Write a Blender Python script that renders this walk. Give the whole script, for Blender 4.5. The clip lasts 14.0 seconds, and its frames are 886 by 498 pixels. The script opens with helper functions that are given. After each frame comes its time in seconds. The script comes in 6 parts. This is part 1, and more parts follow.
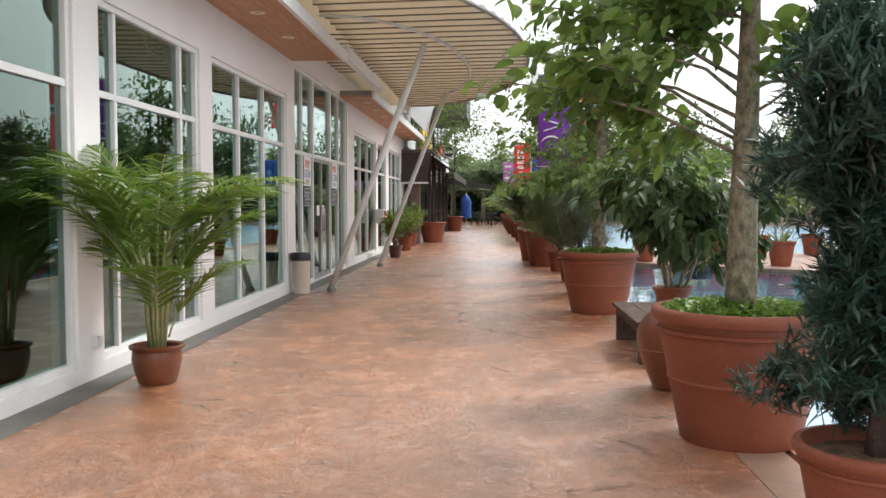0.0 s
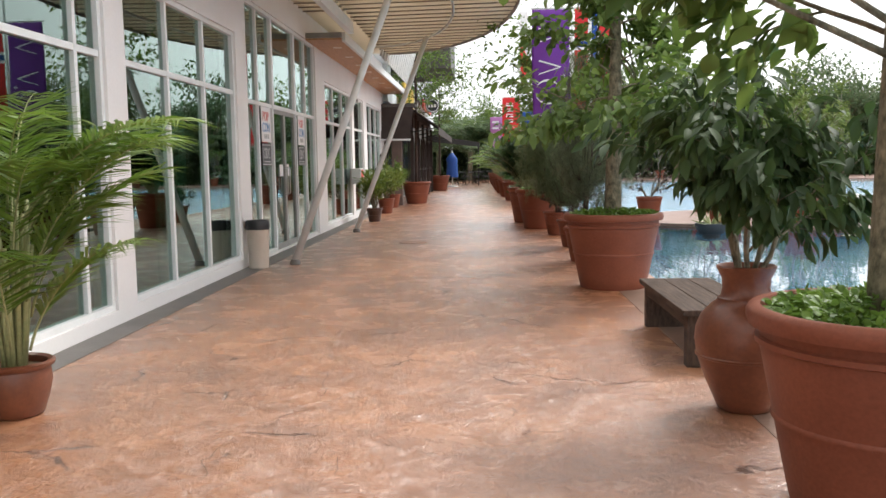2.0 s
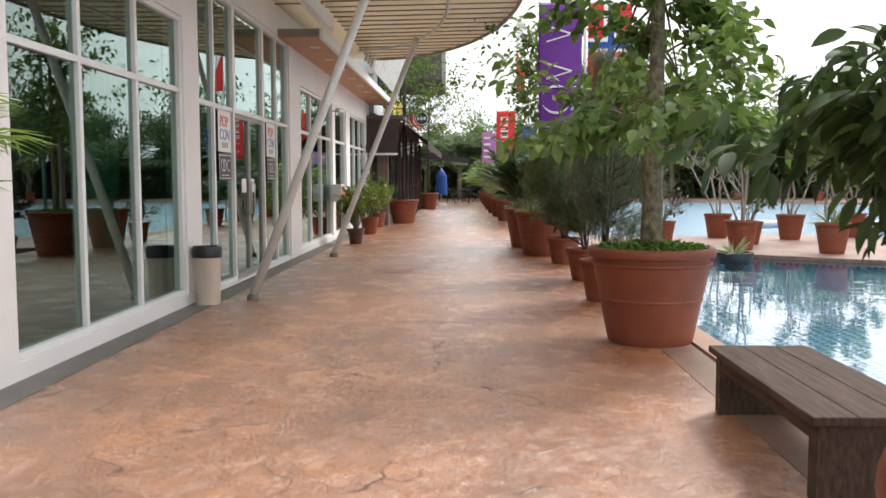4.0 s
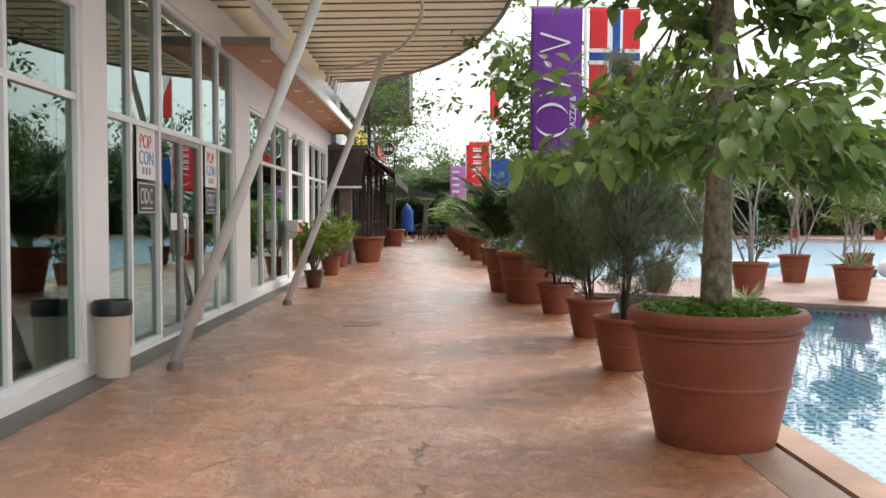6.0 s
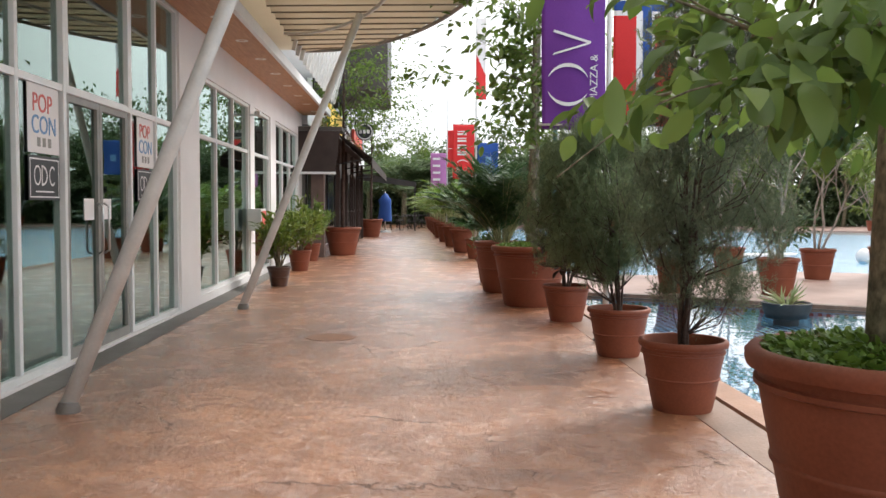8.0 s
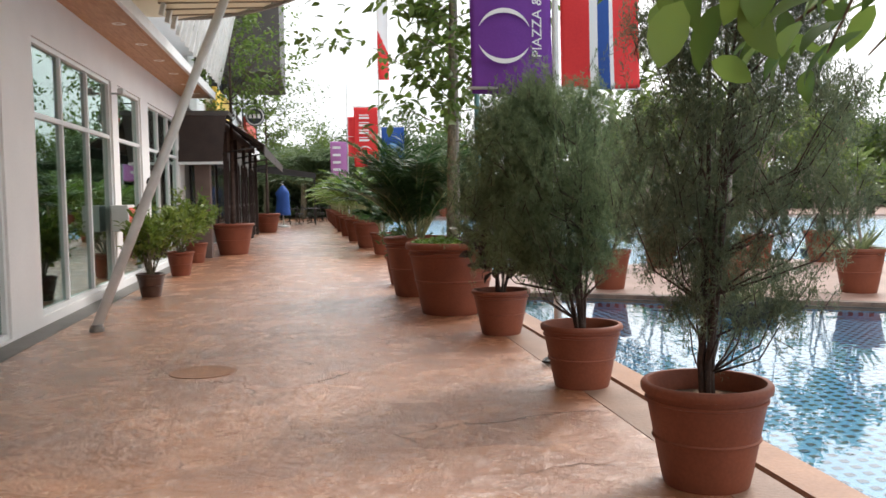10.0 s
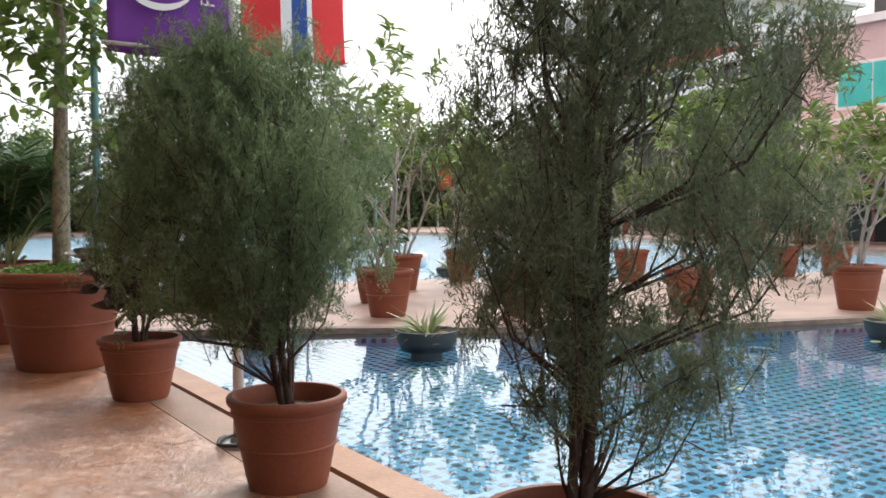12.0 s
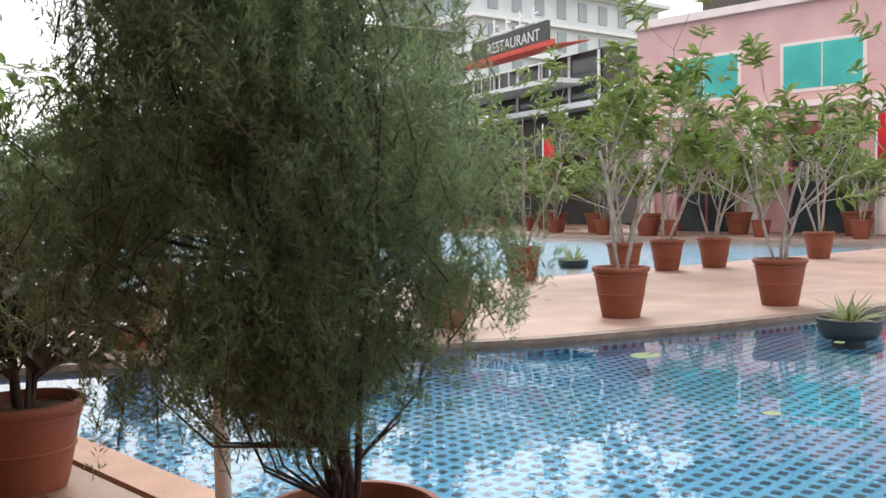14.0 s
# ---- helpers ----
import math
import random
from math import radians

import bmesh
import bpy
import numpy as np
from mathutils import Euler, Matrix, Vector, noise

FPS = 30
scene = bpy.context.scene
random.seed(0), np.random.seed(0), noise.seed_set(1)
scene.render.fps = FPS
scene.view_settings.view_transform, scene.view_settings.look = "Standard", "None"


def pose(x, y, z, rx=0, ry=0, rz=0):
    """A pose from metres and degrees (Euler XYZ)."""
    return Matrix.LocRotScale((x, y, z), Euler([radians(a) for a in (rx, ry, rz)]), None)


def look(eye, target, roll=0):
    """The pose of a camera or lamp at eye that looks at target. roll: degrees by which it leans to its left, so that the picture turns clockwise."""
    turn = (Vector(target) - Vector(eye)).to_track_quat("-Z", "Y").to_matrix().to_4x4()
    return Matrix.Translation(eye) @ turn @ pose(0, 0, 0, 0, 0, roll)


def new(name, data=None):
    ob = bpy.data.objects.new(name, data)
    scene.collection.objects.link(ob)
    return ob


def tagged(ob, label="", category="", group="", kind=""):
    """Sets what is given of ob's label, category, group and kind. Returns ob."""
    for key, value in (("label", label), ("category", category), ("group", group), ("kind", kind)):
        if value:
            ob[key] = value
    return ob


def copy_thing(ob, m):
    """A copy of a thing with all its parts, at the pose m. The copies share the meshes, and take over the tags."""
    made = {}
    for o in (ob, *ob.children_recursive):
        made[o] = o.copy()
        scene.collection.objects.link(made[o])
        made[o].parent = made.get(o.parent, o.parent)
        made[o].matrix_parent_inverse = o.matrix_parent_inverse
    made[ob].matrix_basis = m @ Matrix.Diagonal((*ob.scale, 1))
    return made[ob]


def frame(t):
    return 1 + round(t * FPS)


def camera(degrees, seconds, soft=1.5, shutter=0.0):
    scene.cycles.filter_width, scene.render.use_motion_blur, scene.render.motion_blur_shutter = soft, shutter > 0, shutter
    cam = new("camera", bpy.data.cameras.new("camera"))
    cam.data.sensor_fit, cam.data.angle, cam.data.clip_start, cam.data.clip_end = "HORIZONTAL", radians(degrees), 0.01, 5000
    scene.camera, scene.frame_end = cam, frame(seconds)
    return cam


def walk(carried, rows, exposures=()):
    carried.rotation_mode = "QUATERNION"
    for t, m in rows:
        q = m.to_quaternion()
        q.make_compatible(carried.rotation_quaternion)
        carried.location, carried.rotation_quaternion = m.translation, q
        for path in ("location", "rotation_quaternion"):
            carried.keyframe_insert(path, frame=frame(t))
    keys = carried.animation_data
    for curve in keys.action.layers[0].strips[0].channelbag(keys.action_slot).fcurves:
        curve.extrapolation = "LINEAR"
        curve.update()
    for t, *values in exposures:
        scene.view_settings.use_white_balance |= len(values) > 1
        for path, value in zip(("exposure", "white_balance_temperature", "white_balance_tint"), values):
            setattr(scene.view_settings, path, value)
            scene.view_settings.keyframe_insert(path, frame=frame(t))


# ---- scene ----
cam = camera(53.6, 14.0, soft=1.5, shutter=0.2)
PATH = [
    (0, (0.691, -1.334, 1.427), (0.574, 0.66, 1.322), -0.0),
    (0.5, (0.666, -0.822, 1.418), (0.573, 1.172, 1.297), 0.2),
    (1, (0.657, -0.272, 1.419), (0.57, 1.721, 1.277), -0.2),
    (1.5, (0.638, 0.221, 1.394), (0.553, 2.212, 1.225), -0.7),
    (2, (0.641, 0.723, 1.365), (0.552, 2.711, 1.169), -1.0),
    (2.5, (0.591, 1.225, 1.371), (0.498, 3.211, 1.152), -1.3),
    (3, (0.551, 1.742, 1.368), (0.454, 3.726, 1.13), -1.3),
    (3.5, (0.553, 2.282, 1.366), (0.47, 4.267, 1.136), -0.7),
    (4, (0.517, 2.797, 1.365), (0.458, 4.789, 1.207), -0.1),
    (4.2, (0.505, 3.0, 1.365), (0.453, 4.995, 1.237), -0.05),
    (6.3, (0.300, 5.256, 1.36), (0.335, 7.254, 1.283), 0.15),
    (6.5, (0.277, 5.468, 1.361), (0.319, 7.466, 1.28), 0.2),
    (7, (0.225, 6.003, 1.353), (0.283, 8.0, 1.258), 0.3),
    (9.3, (0.285, 8.29, 1.318), (0.448, 10.279, 1.212), -0.7),
    (9.5, (0.29, 8.492, 1.316), (0.486, 10.478, 1.204), -0.8),
    (10, (0.300, 8.99, 1.318), (0.595, 10.964, 1.196), -1.0),
    (10.5, (0.305, 9.482, 1.312), (0.799, 11.415, 1.174), -1.1),
    (11, (0.345, 9.993, 1.311), (1.063, 11.856, 1.188), -0.8),
    (11.5, (0.388, 10.465, 1.312), (1.326, 12.229, 1.210), -0.4),
    (12, (0.443, 10.963, 1.287), (1.559, 12.621, 1.196), -0.2),
    (12.5, (0.486, 11.444, 1.270), (1.736, 13.003, 1.182), -0.4),
    (13, (0.492, 11.880, 1.275), (1.829, 13.365, 1.181), -0.7),
    (13.5, (0.502, 12.330, 1.300), (1.899, 13.758, 1.190), -0.8),
    (14, (0.509, 12.803, 1.316), (1.941, 14.196, 1.210), -1.0),
]
EXPO = 1.0
walk(cam, [(t, look(eye, target, roll)) for t, eye, target, roll in PATH], [(0.0, EXPO), (9.0, EXPO - .03), (10.5, EXPO - .09), (12.0, EXPO - .03), (14.0, EXPO)])

# ---- world and sun: a bright overcast afternoon ----
SUN_EL, SUN_ROT = 50.0, 46.0
world = bpy.data.worlds.new("sky")
scene.world = world
world.use_nodes = True
wn, wl = world.node_tree.nodes, world.node_tree.links
wn.clear()
w_out = wn.new("ShaderNodeOutputWorld")
w_bg = wn.new("ShaderNodeBackground")
w_sky = wn.new("ShaderNodeTexSky")
w_sky.sky_type = "NISHITA"
w_sky.sun_disc = False
w_sky.sun_elevation, w_sky.sun_rotation = radians(SUN_EL), radians(SUN_ROT)
w_sky.air_density, w_sky.dust_density, w_sky.ozone_density = 1.0, 6.0, 1.0
w_hsv = wn.new("ShaderNodeHueSaturation")
w_hsv.inputs["Saturation"].default_value = 0.12
w_mix = wn.new("ShaderNodeMix")
w_mix.data_type = "RGBA"
w_noise = wn.new("ShaderNodeTexNoise")
w_noise.inputs["Scale"].default_value = 2.2
w_noise.inputs["Detail"].default_value = 5
w_ramp = wn.new("ShaderNodeValToRGB")
w_ramp.color_ramp.elements[0].position, w_ramp.color_ramp.elements[0].color = 0.3, (8.0, 8.3, 8.8, 1)
w_ramp.color_ramp.elements[1].position, w_ramp.color_ramp.elements[1].color = 0.7, (12.5, 12.5, 12.5, 1)
w_mix.inputs["Factor"].default_value = 0.7
wl.new(w_sky.outputs[0], w_hsv.inputs["Color"])
wl.new(w_noise.outputs["Fac"], w_ramp.inputs["Fac"])
wl.new(w_hsv.outputs[0], w_mix.inputs["A"])
wl.new(w_ramp.outputs[0], w_mix.inputs["B"])
wl.new(w_mix.outputs["Result"], w_bg.inputs["Color"])
w_bg.inputs["Strength"].default_value = 0.1
wl.new(w_bg.outputs[0], w_out.inputs[0])
sun = new("sun", bpy.data.lights.new("sun", "SUN"))
sun.data.energy, sun.data.angle, sun.data.color = 1.2, radians(14), (1.0, 0.97, 0.92)
sun.matrix_world = look((0, 0, 30), (-18, -17.4, 0))


# ---- materials ----
def nodes_of(name):
    m = bpy.data.materials.new(name)
    m.use_nodes = True
    nt = m.node_tree
    return m, nt.nodes, nt.links, nt.nodes["Principled BSDF"]


def paint(name, dark, light, rough=0.6, scale=6.0, fine=60.0, bump=0.15, metal=0.0, island=False, spec=0.5, stretch=(1, 1, 1), coords="Object"):
    """Two-scale noise between two colours, with a fine relief."""
    m, n, l, b = nodes_of(name)
    tc = n.new("ShaderNodeTexCoord")
    mp = n.new("ShaderNodeMapping")
    mp.inputs["Scale"].default_value = stretch
    l.new(tc.outputs[coords], mp.inputs[0])
    big, small = n.new("ShaderNodeTexNoise"), n.new("ShaderNodeTexNoise")
    big.inputs["Scale"].default_value, small.inputs["Scale"].default_value = scale, fine
    big.inputs["Detail"].default_value = small.inputs["Detail"].default_value = 4
    for t in (big, small):
        l.new(mp.outputs[0], t.inputs["Vector"])
    add = n.new("ShaderNodeMath")
    add.operation = "MULTIPLY_ADD"
    add.inputs[1].default_value = 0.35
    l.new(small.outputs["Fac"], add.inputs[0])
    mul = n.new("ShaderNodeMath")
    mul.operation = "MULTIPLY"
    mul.inputs[1].default_value = 0.65
    l.new(big.outputs["Fac"], mul.inputs[0])
    l.new(mul.outputs[0], add.inputs[2])
    fac = add.outputs[0]
    ramp = n.new("ShaderNodeValToRGB")
    ramp.color_ramp.elements[0].position, ramp.color_ramp.elements[0].color = 0.32, (*dark, 1)
    ramp.color_ramp.elements[1].position, ramp.color_ramp.elements[1].color = 0.68, (*light, 1)
    if island:
        geo = n.new("ShaderNodeNewGeometry")
        mixf = n.new("ShaderNodeMix")
        mixf.inputs["Factor"].default_value = 0.75
        l.new(fac, mixf.inputs["A"])
        l.new(geo.outputs["Random Per Island"], mixf.inputs["B"])
        fac = mixf.outputs["Result"]
    l.new(fac, ramp.inputs["Fac"])
    l.new(ramp.outputs[0], b.inputs["Base Color"])
    b.inputs["Roughness"].default_value, b.inputs["Metallic"].default_value = rough, metal
    b.inputs["Specular IOR Level"].default_value = spec
    if bump:
        bp = n.new("ShaderNodeBump")
        bp.inputs["Strength"].default_value, bp.inputs["Distance"].default_value = bump, 0.01
        l.new(small.outputs["Fac"], bp.inputs["Height"])
        l.new(bp.outputs[0], b.inputs["Normal"])
    return m


def leafy(name, dark, light, rough=0.45, glow=0.3, tip=None):
    """A leaf: colour varies leaf by leaf, and light passes through."""
    m, n, l, b = nodes_of(name)
    geo = n.new("ShaderNodeNewGeometry")
    ramp = n.new("ShaderNodeValToRGB")
    ramp.color_ramp.elements[0].position, ramp.color_ramp.elements[0].color = 0.0, (*dark, 1)
    ramp.color_ramp.elements[1].position, ramp.color_ramp.elements[1].color = 0.9, (*light, 1)
    if tip:
        e = ramp.color_ramp.elements.new(1.0)
        e.color = (*tip, 1)
    tc = n.new("ShaderNodeTexCoord")
    nz = n.new("ShaderNodeTexNoise")
    nz.inputs["Scale"].default_value = 2.5
    l.new(tc.outputs["Object"], nz.inputs["Vector"])
    mx = n.new("ShaderNodeMix")
    mx.inputs["Factor"].default_value = 0.4
    l.new(geo.outputs["Random Per Island"], mx.inputs["A"])
    l.new(nz.outputs["Fac"], mx.inputs["B"])
    l.new(mx.outputs["Result"], ramp.inputs["Fac"])
    l.new(ramp.outputs[0], b.inputs["Base Color"])
    b.inputs["Roughness"].default_value = rough
    tr = n.new("ShaderNodeBsdfTranslucent")
    l.new(ramp.outputs[0], tr.inputs["Color"])
    ms = n.new("ShaderNodeMixShader")
    ms.inputs[0].default_value = glow
    l.new(b.outputs[0], ms.inputs[1])
    l.new(tr.outputs[0], ms.inputs[2])
    l.new(ms.outputs[0], n["Material Output"].inputs["Surface"])
    return m


def glassy(name, tint, face=0.05, power=5.0, rough=0.0, wave=None, most=1.0, sheen=(1, 1, 1)):
    """Thin clear sheet: lets light through, mirrors more at a flat angle."""
    m, n, l, b = nodes_of(name)
    n.remove(b)
    lw = n.new("ShaderNodeLayerWeight")
    pw = n.new("ShaderNodeMath")
    pw.operation = "POWER"
    pw.inputs[1].default_value = power
    ma = n.new("ShaderNodeMath")
    ma.operation = "MULTIPLY_ADD"
    ma.inputs[1].default_value, ma.inputs[2].default_value = 1 - face, face
    l.new(lw.outputs["Facing"], pw.inputs[0])
    l.new(pw.outputs[0], ma.inputs[0])
    tr, gl, mx = n.new("ShaderNodeBsdfTransparent"), n.new("ShaderNodeBsdfGlossy"), n.new("ShaderNodeMixShader")
    tr.inputs["Color"].default_value = (*tint, 1)
    gl.inputs["Roughness"].default_value, gl.inputs["Color"].default_value = rough, (*sheen, 1)
    mn = n.new("ShaderNodeMath")
    mn.operation = "MINIMUM"
    mn.inputs[1].default_value = most
    l.new(ma.outputs[0], mn.inputs[0])
    l.new(mn.outputs[0], mx.inputs[0])
    l.new(tr.outputs[0], mx.inputs[1])
    l.new(gl.outputs[0], mx.inputs[2])
    if wave:
        tc = n.new("ShaderNodeTexCoord")
        bp = n.new("ShaderNodeBump")
        bp.inputs["Strength"].default_value, bp.inputs["Distance"].default_value = wave[1], 0.05
        nz = n.new("ShaderNodeTexNoise")
        nz.inputs["Scale"].default_value, nz.inputs["Detail"].default_value = wave[0], 3
        l.new(tc.outputs["Object"], nz.inputs["Vector"])
        l.new(nz.outputs["Fac"], bp.inputs["Height"])
        l.new(bp.outputs[0], gl.inputs["Normal"])
    l.new(mx.outputs[0], n["Material Output"].inputs["Surface"])
    return m


def stamped():
    """Stained, sealed concrete: orange and brown clouds, small troweled ridges, hairline cracks, patchy sheen."""
    m, n, l, b = nodes_of("stained_concrete")
    tc = n.new("ShaderNodeTexCoord")

    def nz(scale, detail=4, rough=0.55, dist=0.0):
        t = n.new("ShaderNodeTexNoise")
        t.inputs["Scale"].default_value, t.inputs["Detail"].default_value = scale, detail
        t.inputs["Roughness"].default_value, t.inputs["Distortion"].default_value = rough, dist
        l.new(tc.outputs["Object"], t.inputs["Vector"])
        return t
    cloud, mid, fine = nz(0.55, 8, 0.62, 0.3), nz(2.3, 9, 0.72, 0.5), nz(26, 5, 0.65)
    r1 = n.new("ShaderNodeValToRGB")
    els = r1.color_ramp.elements
    els[0].position, els[0].color = 0.34, (0.205, 0.086, 0.046, 1)
    els[1].position, els[1].color = 0.68, (0.595, 0.258, 0.110, 1)
    e = els.new(0.5)
    e.color = (0.390, 0.163, 0.076, 1)
    sm = n.new("ShaderNodeMath")
    sm.operation = "MULTIPLY_ADD"
    sm.inputs[1].default_value = 0.42
    l.new(mid.outputs["Fac"], sm.inputs[0])
    s2 = n.new("ShaderNodeMath")
    s2.operation = "MULTIPLY"
    s2.inputs[1].default_value = 0.58
    l.new(cloud.outputs["Fac"], s2.inputs[0])
    l.new(s2.outputs[0], sm.inputs[2])
    l.new(sm.outputs[0], r1.inputs["Fac"])
    # hairline cracks
    vor = n.new("ShaderNodeTexVoronoi")
    vor.feature = "DISTANCE_TO_EDGE"
    vor.inputs["Scale"].default_value = 0.75
    wob = n.new("ShaderNodeVectorMath")
    wob.operation = "MULTIPLY_ADD"
    wob.inputs[1].default_value = (0.5, 0.5, 0.0)
    l.new(mid.outputs["Color"], wob.inputs[0])
    l.new(tc.outputs["Object"], wob.inputs[2])
    l.new(wob.outputs[0], vor.inputs["Vector"])
    cr = n.new("ShaderNodeMapRange")
    cr.inputs["From Min"].default_value, cr.inputs["From Max"].default_value = 0.0, 0.006
    cr.inputs["To Min"].default_value, cr.inputs["To Max"].default_value = 1.0, 0.0
    l.new(vor.outputs["Distance"], cr.inputs["Value"])
    gate = n.new("ShaderNodeMapRange")
    gate.inputs["From Min"].default_value, gate.inputs["From Max"].default_value = 0.53, 0.6
    gsrc = nz(1.4, 2)
    l.new(gsrc.outputs["Fac"], gate.inputs["Value"])
    cm = n.new("ShaderNodeMath")
    cm.operation = "MULTIPLY"
    l.new(cr.outputs[0], cm.inputs[0])
    l.new(gate.outputs[0], cm.inputs[1])
    cs = n.new("ShaderNodeMath")
    cs.operation = "MULTIPLY"
    cs.inputs[1].default_value = 0.75
    l.new(cm.outputs[0], cs.inputs[0])
    mx = n.new("ShaderNodeMix")
    mx.data_type = "RGBA"
    mx.inputs["B"].default_value = (0.06, 0.035, 0.025, 1)
    l.new(cs.outputs[0], mx.inputs["Factor"])
    l.new(r1.outputs[0], mx.inputs["A"])
    l.new(mx.outputs["Result"], b.inputs["Base Color"])
    rr = n.new("ShaderNodeMapRange")
    rr.inputs["From Min"].default_value, rr.inputs["From Max"].default_value = 0.3, 0.7
    rr.inputs["To Min"].default_value, rr.inputs["To Max"].default_value = 0.14, 0.36
    l.new(mid.outputs["Fac"], rr.inputs["Value"])
    l.new(rr.outputs[0], b.inputs["Roughness"])
    b.inputs["Specular IOR Level"].default_value = 1.0
    b.inputs["Coat Weight"].default_value, b.inputs["Coat Roughness"].default_value, b.inputs["Coat IOR"].default_value = 1.0, 0.36, 1.62
    ridge = nz(6.5, 8, 0.72, 1.8)
    ha = n.new("ShaderNodeMath")
    ha.operation = "MULTIPLY_ADD"
    ha.inputs[1].default_value = 0.42
    l.new(fine.outputs["Fac"], ha.inputs[0])
    l.new(ridge.outputs["Fac"], ha.inputs[2])
    hb = n.new("ShaderNodeMath")
    hb.operation = "SUBTRACT"
    l.new(ha.outputs[0], hb.inputs[0])
    l.new(cs.outputs[0], hb.inputs[1])
    bp = n.new("ShaderNodeBump")
    bp.inputs["Strength"].default_value, bp.inputs["Distance"].default_value = 0.85, 0.018
    l.new(hb.outputs[0], bp.inputs["Height"])
    l.new(bp.outputs[0], b.inputs["Normal"])
    l.new(bp.outputs[0], b.inputs["Coat Normal"])
    return m


def tiled(name, base, base2, grout, size):
    """Small square mosaic with pale joints."""
    m, n, l, b = nodes_of(name)
    tc = n.new("ShaderNodeTexCoord")
    br = n.new("ShaderNodeTexBrick")
    br.offset = 0.0
    br.inputs["Scale"].default_value = 1.0
    br.inputs["Brick Width"].default_value = br.inputs["Row Height"].default_value = size
    br.inputs["Mortar Size"].default_value = size * 0.06
    br.inputs["Color1"].default_value, br.inputs["Color2"].default_value = (*base, 1), (*base2, 1)
    br.inputs["Mortar"].default_value = (*grout, 1)
    l.new(tc.outputs["Object"], br.inputs["Vector"])
    nz = n.new("ShaderNodeTexNoise")
    nz.inputs["Scale"].default_value = 0.8
    l.new(tc.outputs["Object"], nz.inputs["Vector"])
    mx = n.new("ShaderNodeMix")
    mx.data_type, mx.blend_type = "RGBA", "MULTIPLY"
    rp = n.new("ShaderNodeMapRange")
    rp.inputs["To Min"].default_value, rp.inputs["To Max"].default_value = 0.75, 1.15
    l.new(nz.outputs["Fac"], rp.inputs["Value"])
    mx.inputs["Factor"].default_value = 1.0
    l.new(br.outputs["Color"], mx.inputs["A"])
    l.new(rp.outputs[0], mx.inputs["B"])
    l.new(mx.outputs["Result"], b.inputs["Base Color"])
    b.inputs["Roughness"].default_value = 0.25
    return m


M_FLOOR = stamped()
M_BORDER = paint("border_concrete", (0.20, 0.125, 0.09), (0.34, 0.21, 0.15), 0.5, 2.5, 40, 0.3)
M_KERB = paint("kerb_orange", (0.30, 0.15, 0.09), (0.46, 0.25, 0.15), 0.45, 3, 50, 0.3)
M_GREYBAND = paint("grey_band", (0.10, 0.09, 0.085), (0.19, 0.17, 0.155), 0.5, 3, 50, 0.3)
M_DECK = paint("pink_deck", (0.25, 0.150, 0.118), (0.40, 0.258, 0.208), 0.5, 1.3, 30, 0.25)
M_EDGING = paint("deck_edging", (0.10, 0.068, 0.055), (0.24, 0.16, 0.125), 0.55, 6, 40, 0.4)
M_STONE = paint("dark_stone", (0.05, 0.045, 0.04), (0.14, 0.12, 0.10), 0.5, 8, 50, 0.5)
M_WHITE = paint("white_wall", (0.76, 0.74, 0.73), (0.84, 0.82, 0.81), 0.6, 1.2, 40, 0.08)
M_FRAME = paint("white_metal", (0.70, 0.72, 0.72), (0.80, 0.81, 0.81), 0.35, 4, 60, 0.03)
M_SOFFIT = paint("wood_soffit", (0.36, 0.17, 0.075), (0.56, 0.30, 0.15), 0.5, 5, 40, 0.1, stretch=(6, 0.6, 1))
M_FABRIC = leafy("canopy_fabric", (0.58, 0.51, 0.40), (0.70, 0.63, 0.52), 0.8, 0.48)
M_RIB = paint("tan_steel", (0.20, 0.165, 0.125), (0.32, 0.27, 0.21), 0.5, 5, 60, 0.05)
M_STEEL = paint("painted_steel", (0.55, 0.56, 0.55), (0.70, 0.70, 0.68), 0.4, 6, 60, 0.05)
M_GREYSTEEL = paint("grey_steel", (0.20, 0.20, 0.19), (0.32, 0.31, 0.29), 0.45, 6, 60, 0.05)
M_CHROME = paint("brushed_metal", (0.45, 0.45, 0.45), (0.6, 0.6, 0.6), 0.3, 5, 90, 0.02, metal=1.0)
M_TERRA = paint("terracotta", (0.165, 0.046, 0.024), (0.262, 0.080, 0.042), 0.55, 2.2, 60, 0.12, spec=0.3)
M_GLAZED = paint("glazed_clay", (0.115, 0.034, 0.017), (0.225, 0.072, 0.032), 0.36, 4, 40, 0.1)
M_DARKCLAY = paint("dark_clay", (0.065, 0.03, 0.02), (0.12, 0.055, 0.036), 0.3, 5, 40, 0.1)
M_SOIL = paint("soil", (0.05, 0.03, 0.02), (0.24, 0.14, 0.08), 0.95, 12, 60, 0.9)
M_BARK = paint("bark", (0.045, 0.042, 0.024), (0.32, 0.27, 0.18), 0.9, 22, 60, 0.9, stretch=(1, 1, 0.6))
M_PALEBARK = paint("pale_bark", (0.20, 0.175, 0.150), (0.40, 0.355, 0.31), 0.85, 10, 60, 0.6)
M_DARKBARK = paint("dark_bark", (0.035, 0.022, 0.018), (0.10, 0.062, 0.048), 0.9, 14, 60, 0.8)
M_STEM = paint("palm_stem", (0.20, 0.24, 0.09), (0.42, 0.40, 0.20), 0.6, 9, 40, 0.2)
M_WOOD = paint("weathered_wood", (0.030, 0.018, 0.013), (0.115, 0.074, 0.053), 0.75, 4, 60, 0.5, spec=.25, stretch=(12, 0.7, 4))
